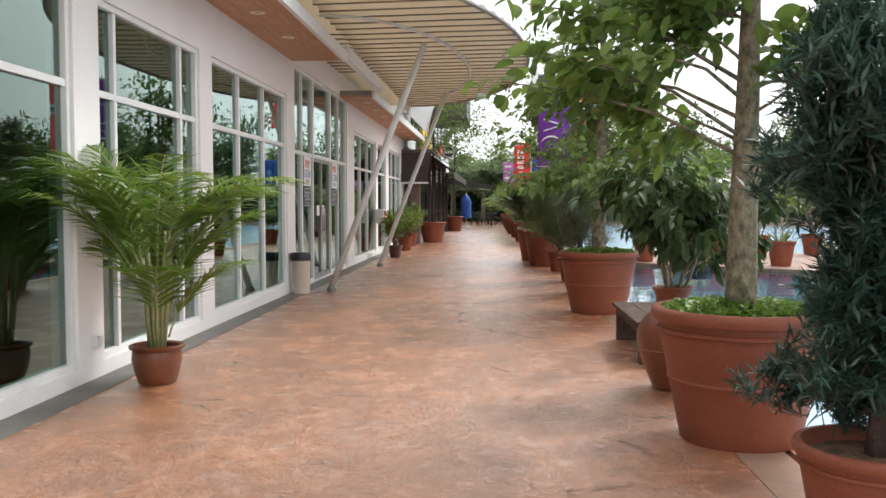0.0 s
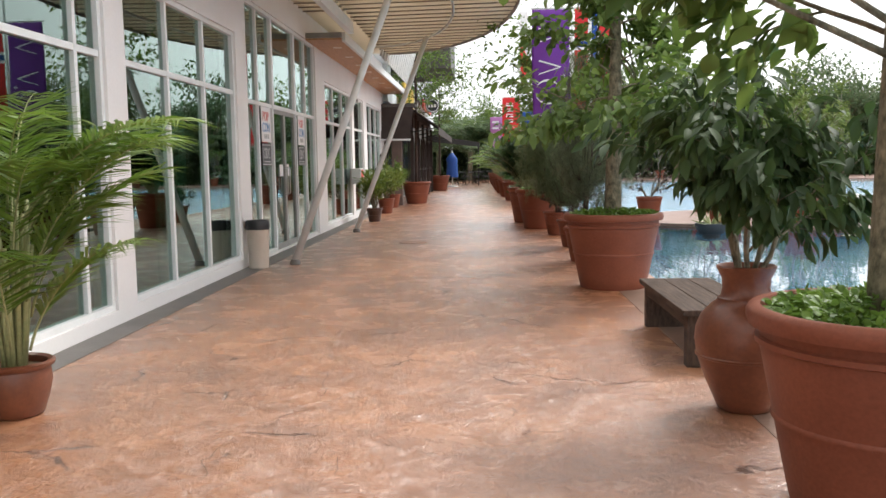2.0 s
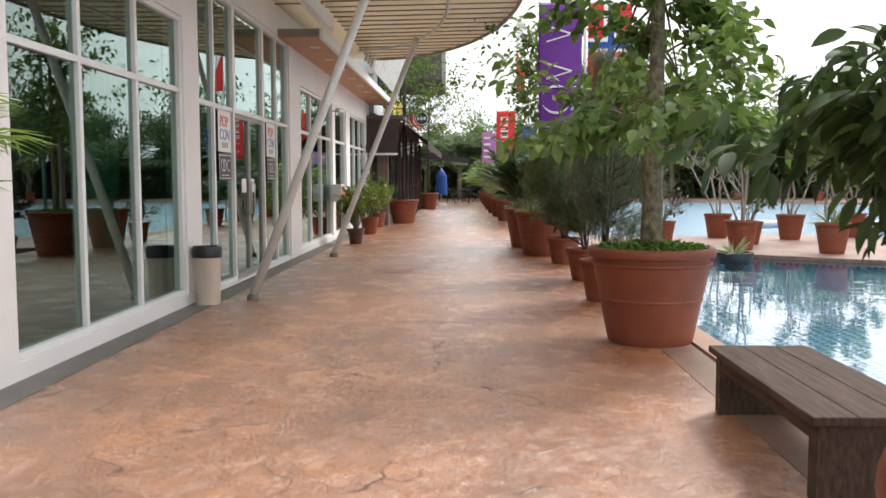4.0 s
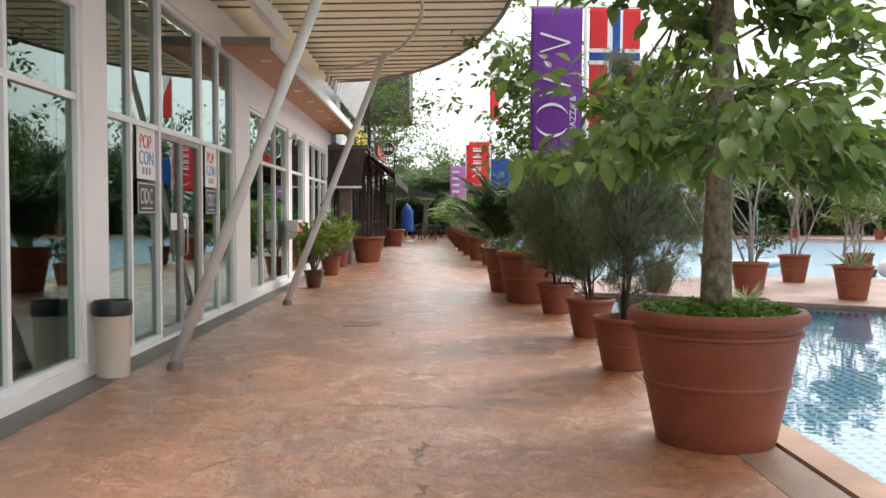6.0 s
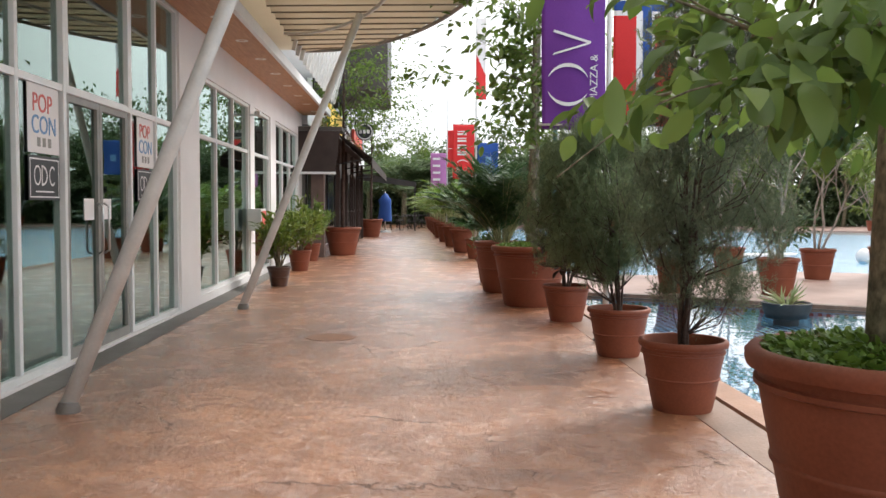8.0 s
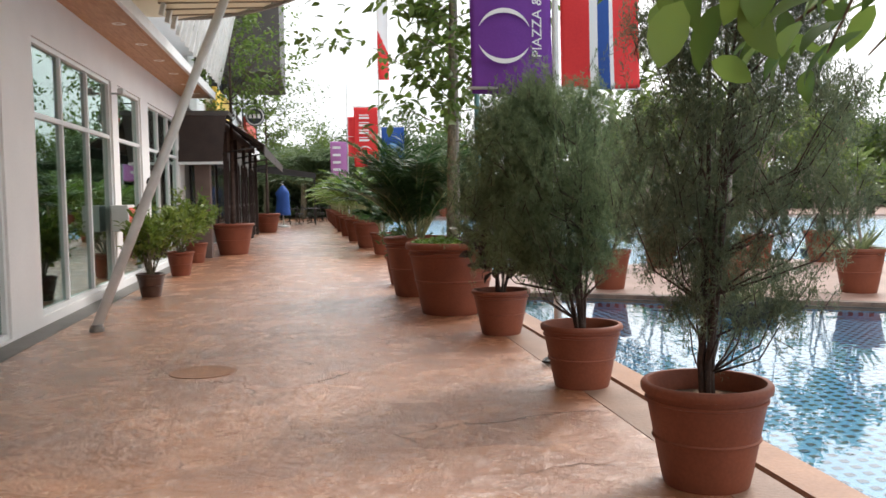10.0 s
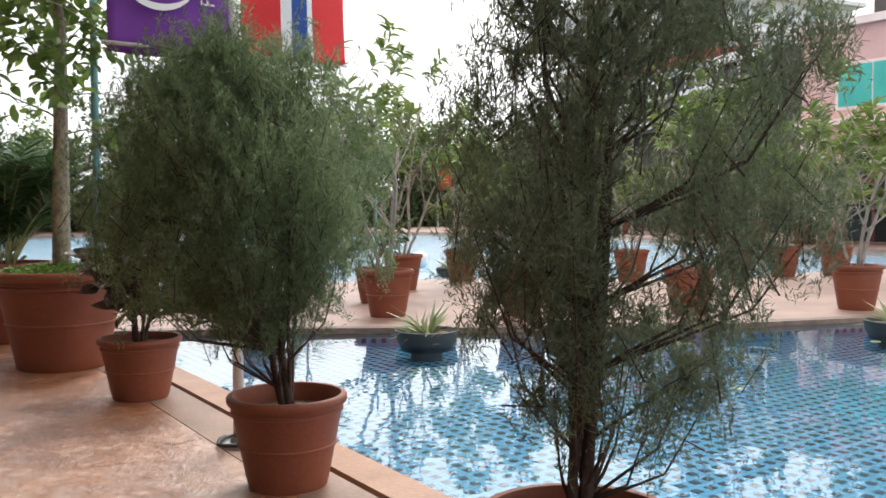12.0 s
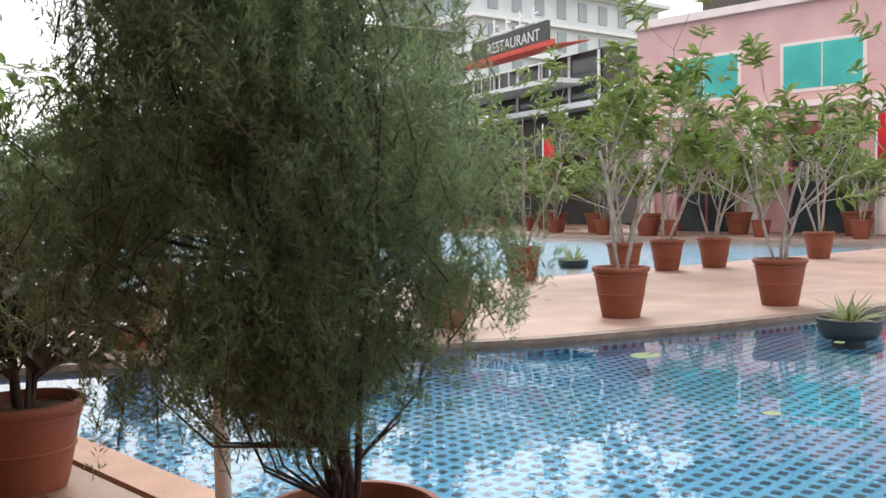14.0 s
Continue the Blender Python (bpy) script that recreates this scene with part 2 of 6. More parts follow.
M_BIN = paint("cream_plastic", (0.62, 0.53, 0.44), (0.74, 0.66, 0.57), 0.45, 3, 60, 0.05)
M_BAG = paint("black_bag", (0.012, 0.012, 0.014), (0.03, 0.03, 0.034), 0.35, 20, 60, 0.5)
M_BROWN = paint("brown_awning", (0.028, 0.018, 0.016), (0.052, 0.035, 0.03), 0.8, 3, 60, 0.1)
M_PILLAR = paint("brown_plaster", (0.105, 0.070, 0.060), (0.175, 0.120, 0.103), 0.7, 3, 40, 0.1)
M_BLACK = paint("black_steel", (0.016, 0.015, 0.015), (0.035, 0.033, 0.032), 0.5, 5, 60, 0.05)
M_RUBBER = paint("black_rubber", (0.02, 0.021, 0.022), (0.045, 0.046, 0.048), 0.6, 6, 60, 0.2)
# near-black: the dimness of unlit rooms is put into this wall and ceiling colour
M_ROOMSHADE = paint("interior_shade", (0.011, 0.012, 0.0115), (0.024, 0.025, 0.024), 0.7, 1, 20, 0.0)
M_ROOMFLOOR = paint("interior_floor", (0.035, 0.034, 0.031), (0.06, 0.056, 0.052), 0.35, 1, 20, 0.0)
M_CURTAIN = paint("green_curtain", (0.06, 0.24, 0.19), (0.12, 0.37, 0.30), 0.7, 4, 40, 0.1)
M_PINK = paint("pink_wall", (0.60, 0.33, 0.31), (0.72, 0.44, 0.415), 0.7, 0.8, 20, 0.1)
M_PALEPINK = paint("pale_pink_trim", (0.78, 0.60, 0.56), (0.86, 0.70, 0.66), 0.7, 1.5, 20, 0.1)
M_TEAL = paint("teal_panel", (0.03, 0.33, 0.29), (0.06, 0.50, 0.43), 0.4, 1.0, 20, 0.0)
M_MAROON = paint("maroon_frame", (0.16, 0.03, 0.03), (0.25, 0.06, 0.05), 0.5, 2, 20, 0.0)
M_REDCLOTH = paint("red_cloth", (0.62, 0.018, 0.022), (0.75, 0.035, 0.035), 0.7, 2, 80, 0.05)
M_PURPLE = paint("purple_cloth", (0.125, 0.020, 0.24), (0.17, 0.035, 0.31), 0.7, 2, 80, 0.05)
M_LILAC = paint("lilac_cloth", (0.45, 0.16, 0.42), (0.56, 0.22, 0.50), 0.7, 2, 80, 0.05)
M_BLUECLOTH = paint("blue_cloth", (0.010, 0.055, 0.25), (0.016, 0.085, 0.35), 0.7, 2, 80, 0.05)
M_WHITECLOTH = paint("white_cloth", (0.76, 0.74, 0.74), (0.86, 0.84, 0.84), 0.7, 2, 80, 0.05)
M_TEALPOLE = paint("teal_pole", (0.10, 0.24, 0.24), (0.16, 0.33, 0.32), 0.45, 4, 50, 0.05)
M_CONC = paint("pale_concrete", (0.60, 0.62, 0.63), (0.72, 0.74, 0.75), 0.7, 0.6, 10, 0.0)
M_DARKGLASS = paint("dark_glass", (0.02, 0.025, 0.028), (0.05, 0.058, 0.06), 0.12, 0.6, 10, 0.0)
M_PALEGLASS = paint("pale_glass", (0.25, 0.29, 0.31), (0.36, 0.40, 0.42), 0.15, 0.3, 10, 0.0)
M_GREYPANEL = paint("grey_panel", (0.055, 0.048, 0.044), (0.095, 0.084, 0.076), 0.6, 0.8, 20, 0.05)
M_YELLOW = paint("yellow_paint", (0.70, 0.45, 0.04), (0.80, 0.55, 0.08), 0.6, 2, 30, 0.0)
M_REDPAINT = paint("red_paint", (0.50, 0.05, 0.035), (0.66, 0.09, 0.06), 0.6, 2, 30, 0.0)
M_SIGNBLACK = paint("black_sign", (0.012, 0.014, 0.018), (0.02, 0.022, 0.028), 0.4, 2, 30, 0.0)
M_SIGNBLUE = paint("sign_blue", (0.10, 0.26, 0.50), (0.16, 0.34, 0.60), 0.5, 2, 30, 0.0)
M_SIGNRED = paint("sign_red", (0.60, 0.10, 0.09), (0.70, 0.16, 0.13), 0.5, 2, 30, 0.0)
M_GRASS = paint("ground_green", (0.035, 0.06, 0.02), (0.09, 0.12, 0.045), 0.95, 0.3, 10, 0.3)
M_TILE = tiled("pool_tile", (0.050, 0.235, 0.42), (0.072, 0.285, 0.48), (0.14, 0.37, 0.52), 0.03717)
M_TILEDARK = paint("navy_tile", (0.003, 0.018, 0.060), (0.007, 0.036, 0.095), 0.25, 9, 60, 0.0)
M_WATER = glassy("pool_water", (0.86, 0.95, 0.97), 0.025, 4.6, 0.0, (2.4, 0.06), 0.75)
M_RUFFLED = glassy("ruffled_pool_water", (0.86, 0.95, 0.97), 0.025, 4.6, 0.24, (4.0, 0.14), 0.46)
M_GLASS = glassy("window_glass", (0.44, 0.57, 0.50), 0.06, 3.4, sheen=(0.84, 0.97, 0.94))
M_CRACK = paint("crack_dirt", (0.035, 0.022, 0.016), (0.09, 0.055, 0.04), 0.8, 8, 60, 0.2)
M_COVER = paint("stained_iron", (0.18, 0.088, 0.052), (0.34, 0.165, 0.088), 0.4, 9, 50, 0.4)
M_LAMP = paint("lamp_trim", (0.75, 0.72, 0.66), (0.85, 0.82, 0.76), 0.4, 4, 40, 0.0)
L_BROAD = leafy("broad_leaf", (0.052, 0.102, 0.020), (0.195, 0.278, 0.060), 0.5, 0.5, (0.28, 0.29, 0.06))
L_DARK = leafy("dark_leaf", (0.022, 0.046, 0.012), (0.078, 0.128, 0.034), 0.6, 0.3)
L_JUNIPER = leafy("juniper_needles", (0.100, 0.146, 0.074), (0.270, 0.338, 0.178), 0.8, 0.6)
L_LOOSE = leafy("grey_green_needles", (0.088, 0.107, 0.067), (0.225, 0.260, 0.156), 0.8, 0.6)
L_BLUE = leafy("blue_green_needles", (0.016, 0.045, 0.036), (0.07, 0.135, 0.095), 0.42, 0.25)
L_PALM = leafy("palm_leaf", (0.08, 0.155, 0.022), (0.20, 0.31, 0.05), 0.4, 0.45, (0.34, 0.42, 0.06))
L_DPALM = leafy("dark_palm_leaf", (0.022, 0.062, 0.018), (0.068, 0.145, 0.04), 0.4, 0.3)
L_RED = leafy("red_brown_leaf", (0.030, 0.022, 0.016), (0.075, 0.045, 0.032), 0.35, 0.2, (0.13, 0.045, 0.04))
L_FRANGI = leafy("frangipani_leaf", (0.075, 0.13, 0.030), (0.235, 0.30, 0.080), 0.45, 0.45)
L_GROUND = leafy("creeper_leaf", (0.06, 0.13, 0.02), (0.20, 0.31, 0.055), 0.45, 0.35)
L_SPIKE = leafy("striped_spike_leaf", (0.14, 0.20, 0.08), (0.42, 0.46, 0.24), 0.4, 0.3)
L_FAR = leafy("far_leaf", (0.055, 0.095, 0.042), (0.155, 0.215, 0.095), 0.6, 0.4)
L_LIME = leafy("lime_leaf", (0.07, 0.13, 0.018), (0.235, 0.30, 0.055), 0.4, 0.35)


# ---- mesh helpers ----
def link(name, me, mat, parent=None, label="", smooth=False):
    for m in (mat if isinstance(mat, (list, tuple)) else [mat]):
        me.materials.append(m)
    if smooth:
        me.polygons.foreach_set("use_smooth", [True] * len(me.polygons))
    ob = new(name, me)
    if parent:
        ob.parent = parent
    if label:
        ob["label"] = label
    return ob


def part(name, bm, mat, parent=None, label="", smooth=False):
    me = bpy.data.meshes.new(name)
    bm.to_mesh(me)
    bm.free()
    return link(name, me, mat, parent, label, smooth)


def raw(name, verts, faces, mat, parent=None, label="", smooth=False):
    me = bpy.data.meshes.new(name)
    me.from_pydata([tuple(v) for v in verts], [], [tuple(f) for f in faces])
    me.update()
    return link(name, me, mat, parent, label, smooth)


def box_into(bm, x0, y0, z0, x1, y1, z1, m=None):
    mid = Vector(((x0 + x1) / 2, (y0 + y1) / 2, (z0 + z1) / 2))
    mat = Matrix.Translation(mid) @ Matrix.Diagonal((abs(x1 - x0), abs(y1 - y0), abs(z1 - z0), 1))
    if m is not None:
        mat = m @ mat
    return bmesh.ops.create_cube(bm, size=1, matrix=mat)["verts"]


def boxes(name, list_of, mat, parent=None, label="", bevel=0.0):
    bm = bmesh.new()
    for b in list_of:
        box_into(bm, *b)
    if bevel:
        bmesh.ops.bevel(bm, geom=bm.edges[:], offset=bevel, segments=1, affect="EDGES")
    return part(name, bm, mat, parent, label)


def thing(name, x, y, z, label, category, group="", rz=0, kind=""):
    e = new(name)
    e.empty_display_size = 0.1
    e.matrix_world = pose(x, y, z, 0, 0, rz)
    return tagged(e, label, category, group, kind)


def tube_data(points, radii, sides=8, cap=True):
    """Vertices and faces of a tapered tube along points."""
    pts = [Vector(p) for p in points]
    verts, faces = [], []
    up = Vector((0.13, 0.31, 0.94))
    for i, p in enumerate(pts):
        d = (pts[min(i + 1, len(pts) - 1)] - pts[max(i - 1, 0)]).normalized()
        a = d.cross(up if abs(d.dot(up)) < 0.97 else Vector((1, 0, 0))).normalized()
        b = d.cross(a)
        r = radii[i] if isinstance(radii, (list, tuple)) else radii
        for k in range(sides):
            w = 2 * math.pi * k / sides
            verts.append(p + (a * math.cos(w) + b * math.sin(w)) * r)
    for i in range(len(pts) - 1):
        for k in range(sides):
            k2 = (k + 1) % sides
            faces.append((i * sides + k, i * sides + k2, (i + 1) * sides + k2, (i + 1) * sides + k))
    if cap:
        faces.append(tuple(range(sides))[::-1])
        faces.append(tuple(range((len(pts) - 1) * sides, len(pts) * sides)))
    return verts, faces


def tubes(name, runs, mat, parent=None, label="", sides=8):
    verts, faces = [], []
    for points, radii in runs:
        v, f = tube_data(points, radii, sides)
        n = len(verts)
        verts += v
        faces += [tuple(i + n for i in q) for q in f]
    return raw(name, verts, faces, mat, parent, label, True)


def lathe(name, profile, mat, parent=None, label="", sides=40, wob=0.0, close=True):
    """Turns (radius, height) pairs about z."""
    verts, faces = [], []
    for r, z in profile:
        for k in range(sides):
            w = 2 * math.pi * k / sides
            q = r * (1 + wob * math.sin(3 * w + z * 7))
            verts.append((q * math.cos(w), q * math.sin(w), z))
    for i in range(len(profile) - 1):
        for k in range(sides):
            k2 = (k + 1) % sides
            faces.append((i * sides + k, i * sides + k2, (i + 1) * sides + k2, (i + 1) * sides + k))
    if close:
        faces.append(tuple(range(sides))[::-1])
    ob = raw(name, verts, faces, mat, parent, label, True)
    ob.data.set_sharp_from_angle(angle=radians(55))
    return ob


LEAF = {  # outline across (fraction of width) and along (fraction of length), with a fold
    "broad": (np.array([(0, 0, 0), (-.34, .16, .05), (0, .16, .0), (.34, .16, .05), (-.5, .42, .09), (0, .42, -.005), (.5, .42, .09), (-.42, .68, .05), (0, .68, -.035), (.42, .68, .05),
                        (-.2, .88, -.05), (0, .88, -.085), (.2, .88, -.05), (0, 1, -.15)]),
              [(0, 2, 1), (0, 3, 2), (1, 2, 5, 4), (2, 3, 6, 5), (4, 5, 8, 7), (5, 6, 9, 8), (7, 8, 11, 10), (8, 9, 12, 11), (10, 11, 13), (11, 12, 13)]),
    "blade": (np.array([(0, 0, 0), (-.5, .4, .02), (.5, .4, .02), (0, 1, -.12)]), [(0, 2, 3, 1)]),
    "long": (np.array([(-.3, 0, 0), (.3, 0, 0), (-.5, .45, 0), (.5, .45, 0), (0, 1, -.25)]), [(0, 1, 3, 2), (2, 3, 4)]),
}


def foliage(name, base, way, length, width, mat, parent, shape="broad", label="", rng=None):
    """Many leaves in one mesh: base points, directions and sizes are arrays."""
    rng = rng or np.random.default_rng(1)
    base, way = np.asarray(base, float), np.asarray(way, float)
    n = len(base)
    way = way / (np.linalg.norm(way, axis=1, keepdims=True) + 1e-9)
    ref = rng.normal(size=(n, 3)) * 0.45 + np.array([0, 0, 1.0])
    side = np.cross(way, ref)
    side /= np.linalg.norm(side, axis=1, keepdims=True) + 1e-9
    nor = np.cross(side, way)
    length = np.broadcast_to(np.asarray(length, float), (n,))[:, None, None]
    width = np.broadcast_to(np.asarray(width, float), (n,))[:, None, None]
    tpl, fcs = LEAF[shape]
    v = (base[:, None, :] + side[:, None, :] * (tpl[None, :, 0:1] * width) + way[:, None, :] * (tpl[None, :, 1:2] * length)
         + nor[:, None, :] * (tpl[None, :, 2:3] * length))
    k = len(tpl)
    me = bpy.data.meshes.new(name)
    tot = [len(f) for f in fcs]
    loops = np.concatenate([np.array(f) for f in fcs])
    all_loops = (np.arange(n)[:, None] * k + loops[None, :]).ravel()
    me.vertices.add(n * k)
    me.vertices.foreach_set("co", v.ravel())
    me.loops.add(len(all_loops))
    me.loops.foreach_set("vertex_index", all_loops)
    totals = np.tile(np.array(tot), n)
    starts = np.concatenate([[0], np.cumsum(totals)[:-1]])
    me.polygons.add(len(totals))
    me.polygons.foreach_set("loop_start", starts)
    me.polygons.foreach_set("loop_total", totals)
    me.update(calc_edges=True)
    me.validate()
    return link(name, me, mat, parent, label, shape == "broad")


def wall_with(name, x0, x1, y0, y1, z0, z1, openings, mat, label):
    """A wall along y with openings (ya, yb, za, zb) right through it."""
    bs, y = [], y0
    for ya, yb, za, zb in openings:
        bs.append((x0, y, z0, x1, ya, z1))
        if za > z0:
            bs.append((x0, ya, z0, x1, yb, za))
        bs.append((x0, ya, zb, x1, yb, z1))
        y = yb
    bs.append((x0, y, z0, x1, y1, z1))
    return tagged(boxes(name, bs, mat), label, "wall", kind="structure")


# ---- ground, walkway and pool ----
WALL = -2.53
EDGE = 2.62
WATER = -0.085
BED = -0.22
ISLE = [(EDGE, 20.9), (3.9, 20.25), (5.4, 19.3), (7.3, 18.05), (9.0, 17.3), (11.3, 16.55), (14.5, 15.6), (24.0, 13.2), (24.2, 20.2), (16.0, 21.7), (12.9, 22.3),
        (11.4, 23.3), (9.4, 24.9), (7.6, 25.4), (5.2, 24.2), (EDGE, 24.6)]


def slab(name, outline, z0, z1, mat, label, category):
    bm = bmesh.new()
    vs = [bm.verts.new((x, y, z1)) for x, y in outline]
    f = bm.faces.new(vs)
    if f.normal.z < 0:
        f.normal_flip()
    r = bmesh.ops.extrude_face_region(bm, geom=[f])
    for v in r["geom"]:
        if isinstance(v, bmesh.types.BMVert):
            v.co.z = z0
    bmesh.ops.recalc_face_normals(bm, faces=bm.faces[:])
    return tagged(part(name, bm, mat), label, category, kind="structure")


slab("floor", [(WALL - 0.05, -14), (2.06, -14), (2.06, 64), (WALL - 0.05, 64)], -0.3, 0.0, M_FLOOR, "orange-brown stained concrete walkway with a wet sheen and cracks", "walkway")
slab("pavement_border", [(2.064, -14), (2.355, -14), (2.355, 64), (2.064, 64)], -0.3, 0.002, M_BORDER, "brown concrete border strip along the pool", "border")
slab("kerb", [(2.395, -14), (EDGE, -14), (EDGE, 64), (2.395, 64)], -0.7, 0.004, M_KERB, "orange concrete pool kerb beside a drain slot", "kerb")
slab("drain_slot", [(2.356, -14), (2.394, -14), (2.394, 64), (2.356, 64)], -0.3, -0.05, M_STONE, "dark drain slot between border and pool kerb", "drain")
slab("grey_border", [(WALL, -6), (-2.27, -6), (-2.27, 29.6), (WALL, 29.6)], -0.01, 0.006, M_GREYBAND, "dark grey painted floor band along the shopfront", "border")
slab("deck", ISLE, -0.7, -0.035, M_DECK, "pinkish concrete deck reaching into the pool", "deck")
slab("deck_edging", [(x - 0.0, y - 0.06) for x, y in ISLE[:8]] + [(x + 0.03, y + 0.12) for x, y in ISLE[7::-1]], -0.075, -0.022, M_EDGING, "brown stone edging of the pool deck", "edging")
slab("pool_lip", [(x, y - 0.09) for x, y in ISLE[:8]] + [(x, y + 0.1) for x, y in ISLE[7::-1]], -0.12, -0.076, M_STONE, "dark stone lip under the deck edging", "edging")
slab("pool_wall", [(x, y - 0.084) for x, y in ISLE[:8]] + [(x, y + 0.09) for x, y in ISLE[7::-1]], -0.7, -0.121, M_TILE, "blue mosaic side wall of the pool under the deck", "pool wall")
slab("far_deck", [(26.8, 6), (27.0, 33), (31.2, 42), (27.2, 52), (20, 60), (2.45, 63.5), (2.45, 90), (70, 90), (70, 6)], -0.6, -0.01, M_DECK, "terracotta paved far side of the pool", "deck")
tagged(boxes("pool_floor", [(EDGE, -14, BED - 0.1, 40, 64, BED)], M_TILE), "light blue mosaic pool floor with navy tiles", "pool floor", kind="structure")
# the deck parts the still near pool from the ruffled far one
SPLIT = [(EDGE + 0.001, 22.6, WATER), (24.1, 17.0, WATER), (39.9, 13.0, WATER)]
for corners, mat, words in (([(EDGE + 0.001, -13.9, WATER), (39.9, -13.9, WATER)] + SPLIT[::-1], M_WATER, "still clear pool water reflecting sky and plants"),
                            (SPLIT + [(39.9, 63.9, WATER), (EDGE + 0.001, 63.9, WATER)], M_RUFFLED, "pale pool water ruffled by small ripples beyond the deck")):
    sheet = tagged(raw("water", corners, [(0, 1, 2, 3, 4)], mat), words, "water", kind="structure")
    sheet.visible_shadow = False
gm = bmesh.new()
for a in ((-400, -400, -14, 400), (70, -400, 400, 400), (-14, -400, 70, -14), (-14, 90, 70, 400), (-14, -14, WALL - 0.2, 90)):
    q = [gm.verts.new(p) for p in ((a[0], a[1], -0.02), (a[2], a[1], -0.02), (a[2], a[3], -0.02), (a[0], a[3], -0.02))]
    gm.faces.new(q)
tagged(part("ground", gm, M_GRASS), "grassy ground around the shops", "ground", kind="structure")
tagged(boxes("terrace", [(WALL - 0.05, 64, -0.3, 2.4, 90, -0.004)], M_FLOOR), "brown concrete terrace at the end of the walkway", "terrace", kind="structure")

# ---- shop building along the walkway ----
# windows: start, end, mullions, sill, head, transom
WIN = [(0.9, 5.26, [2.1, 3.6], .13, 3.10, 2.34), (5.70, 8.16, [6.09, 7.68], .13, 3.10, 2.33), (8.58, 12.20, [9.76, 10.96], .13, 3.10, 2.32),
       (18.74, 22.44, [19.94, 21.17], .11, 3.06, 2.25), (22.84, 24.66, [], .11, 3.06, 2.25), (25.34, 28.95, [26.55, 27.75], .11, 3.06, 2.24)]
ENTRY = (12.72, 17.76, 0.03, 3.66)
ops = [(w[0], w[1], w[3], w[4]) for w in WIN[:3]] + [ENTRY] + [(w[0], w[1], w[3], w[4]) for w in WIN[3:]]
wall_with("wall_west", WALL - 0.22, WALL, -6, 29.6, -0.1, 4.6, ops, M_WHITE, "white plastered shopfront wall with tall glazed openings")
tagged(boxes("wall_south_end", [(-9, -6.2, 0, WALL, -6, 4.6)], M_WHITE), "white end wall of the shop", "wall", kind="structure")
tagged(boxes("wall_north_end", [(-9, 29.6, 0, WALL - 0.01, 29.8, 4.6)], M_WHITE), "white end wall of the shop", "wall", kind="structure")
# back wall, ceiling and partitions carry the room's shade in their colour
tagged(boxes("wall_back", [(-9.2, -6.2, 0, -9, 29.8, 4.6)], M_ROOMSHADE), "shop back wall, coloured near-black for the dim room", "wall", kind="structure")
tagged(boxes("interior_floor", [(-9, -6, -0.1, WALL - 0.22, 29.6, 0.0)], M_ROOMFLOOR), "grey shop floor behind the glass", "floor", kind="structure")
tagged(boxes("ceiling", [(-9, -6, 3.9, WALL - 0.22, 29.6, 4.0)], M_ROOMSHADE), "shop ceiling, coloured near-black for the dim room", "ceiling", kind="structure")
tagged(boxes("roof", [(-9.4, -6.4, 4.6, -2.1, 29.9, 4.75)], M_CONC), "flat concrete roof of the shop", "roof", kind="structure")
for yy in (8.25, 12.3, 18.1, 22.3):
    tagged(boxes("partition_wall", [(-9, yy - 0.06, 0, WALL - 0.3, yy + 0.06, 3.9)], M_ROOMSHADE), "shop partition wall, coloured near-black for the dim room", "wall", kind="structure")


def window_unit(num, a, b, za, zb, rail, mulls):
    w = thing("window_%d" % num, WALL - 0.06, a, za, "tall shop window with white aluminium frame and greenish glass", "window", kind="structure")
    L, Hh, F, D = b - a, zb - za, 0.055, 0.08
    xs = [0.0] + [m - a for m in mulls] + [L]
    boxes("window_frame", [(-D, 0, 0, D * .4, F, Hh), (-D, L - F, 0, D * .4, L, Hh), (-D, F, 0, D * .4, L - F, F), (-D, F, Hh - F, D * .4, L - F, Hh)], M_FRAME, w, bevel=0.004)
    for m in xs[1:-1]:
        boxes("mullion", [(-D * .9, m - F * .5, F, D * .3, m + F * .5, Hh - F)], M_FRAME, w, bevel=0.004)
    rz = rail - za
    for p, q in zip(xs[:-1], xs[1:]):
        lo, hi = p + (F if p == 0 else F * .5), q - (F if q == L else F * .5)
        boxes("transom", [(-D * .85, lo, rz - F * .5, D * .25, hi, rz + F * .5)], M_FRAME, w)
        for z0, z1 in ((F, rz - F * .5), (rz + F * .5, Hh - F)):
            g = boxes("pane", [(-0.022, lo, z0, -0.016, hi, z1)], M_GLASS, w)
            g.visible_shadow = False
    return w


wi = 1
for a, b, ms, za, zb, rail in WIN:
    window_unit(wi, a, b, za, zb, rail, ms)
    wi += 1
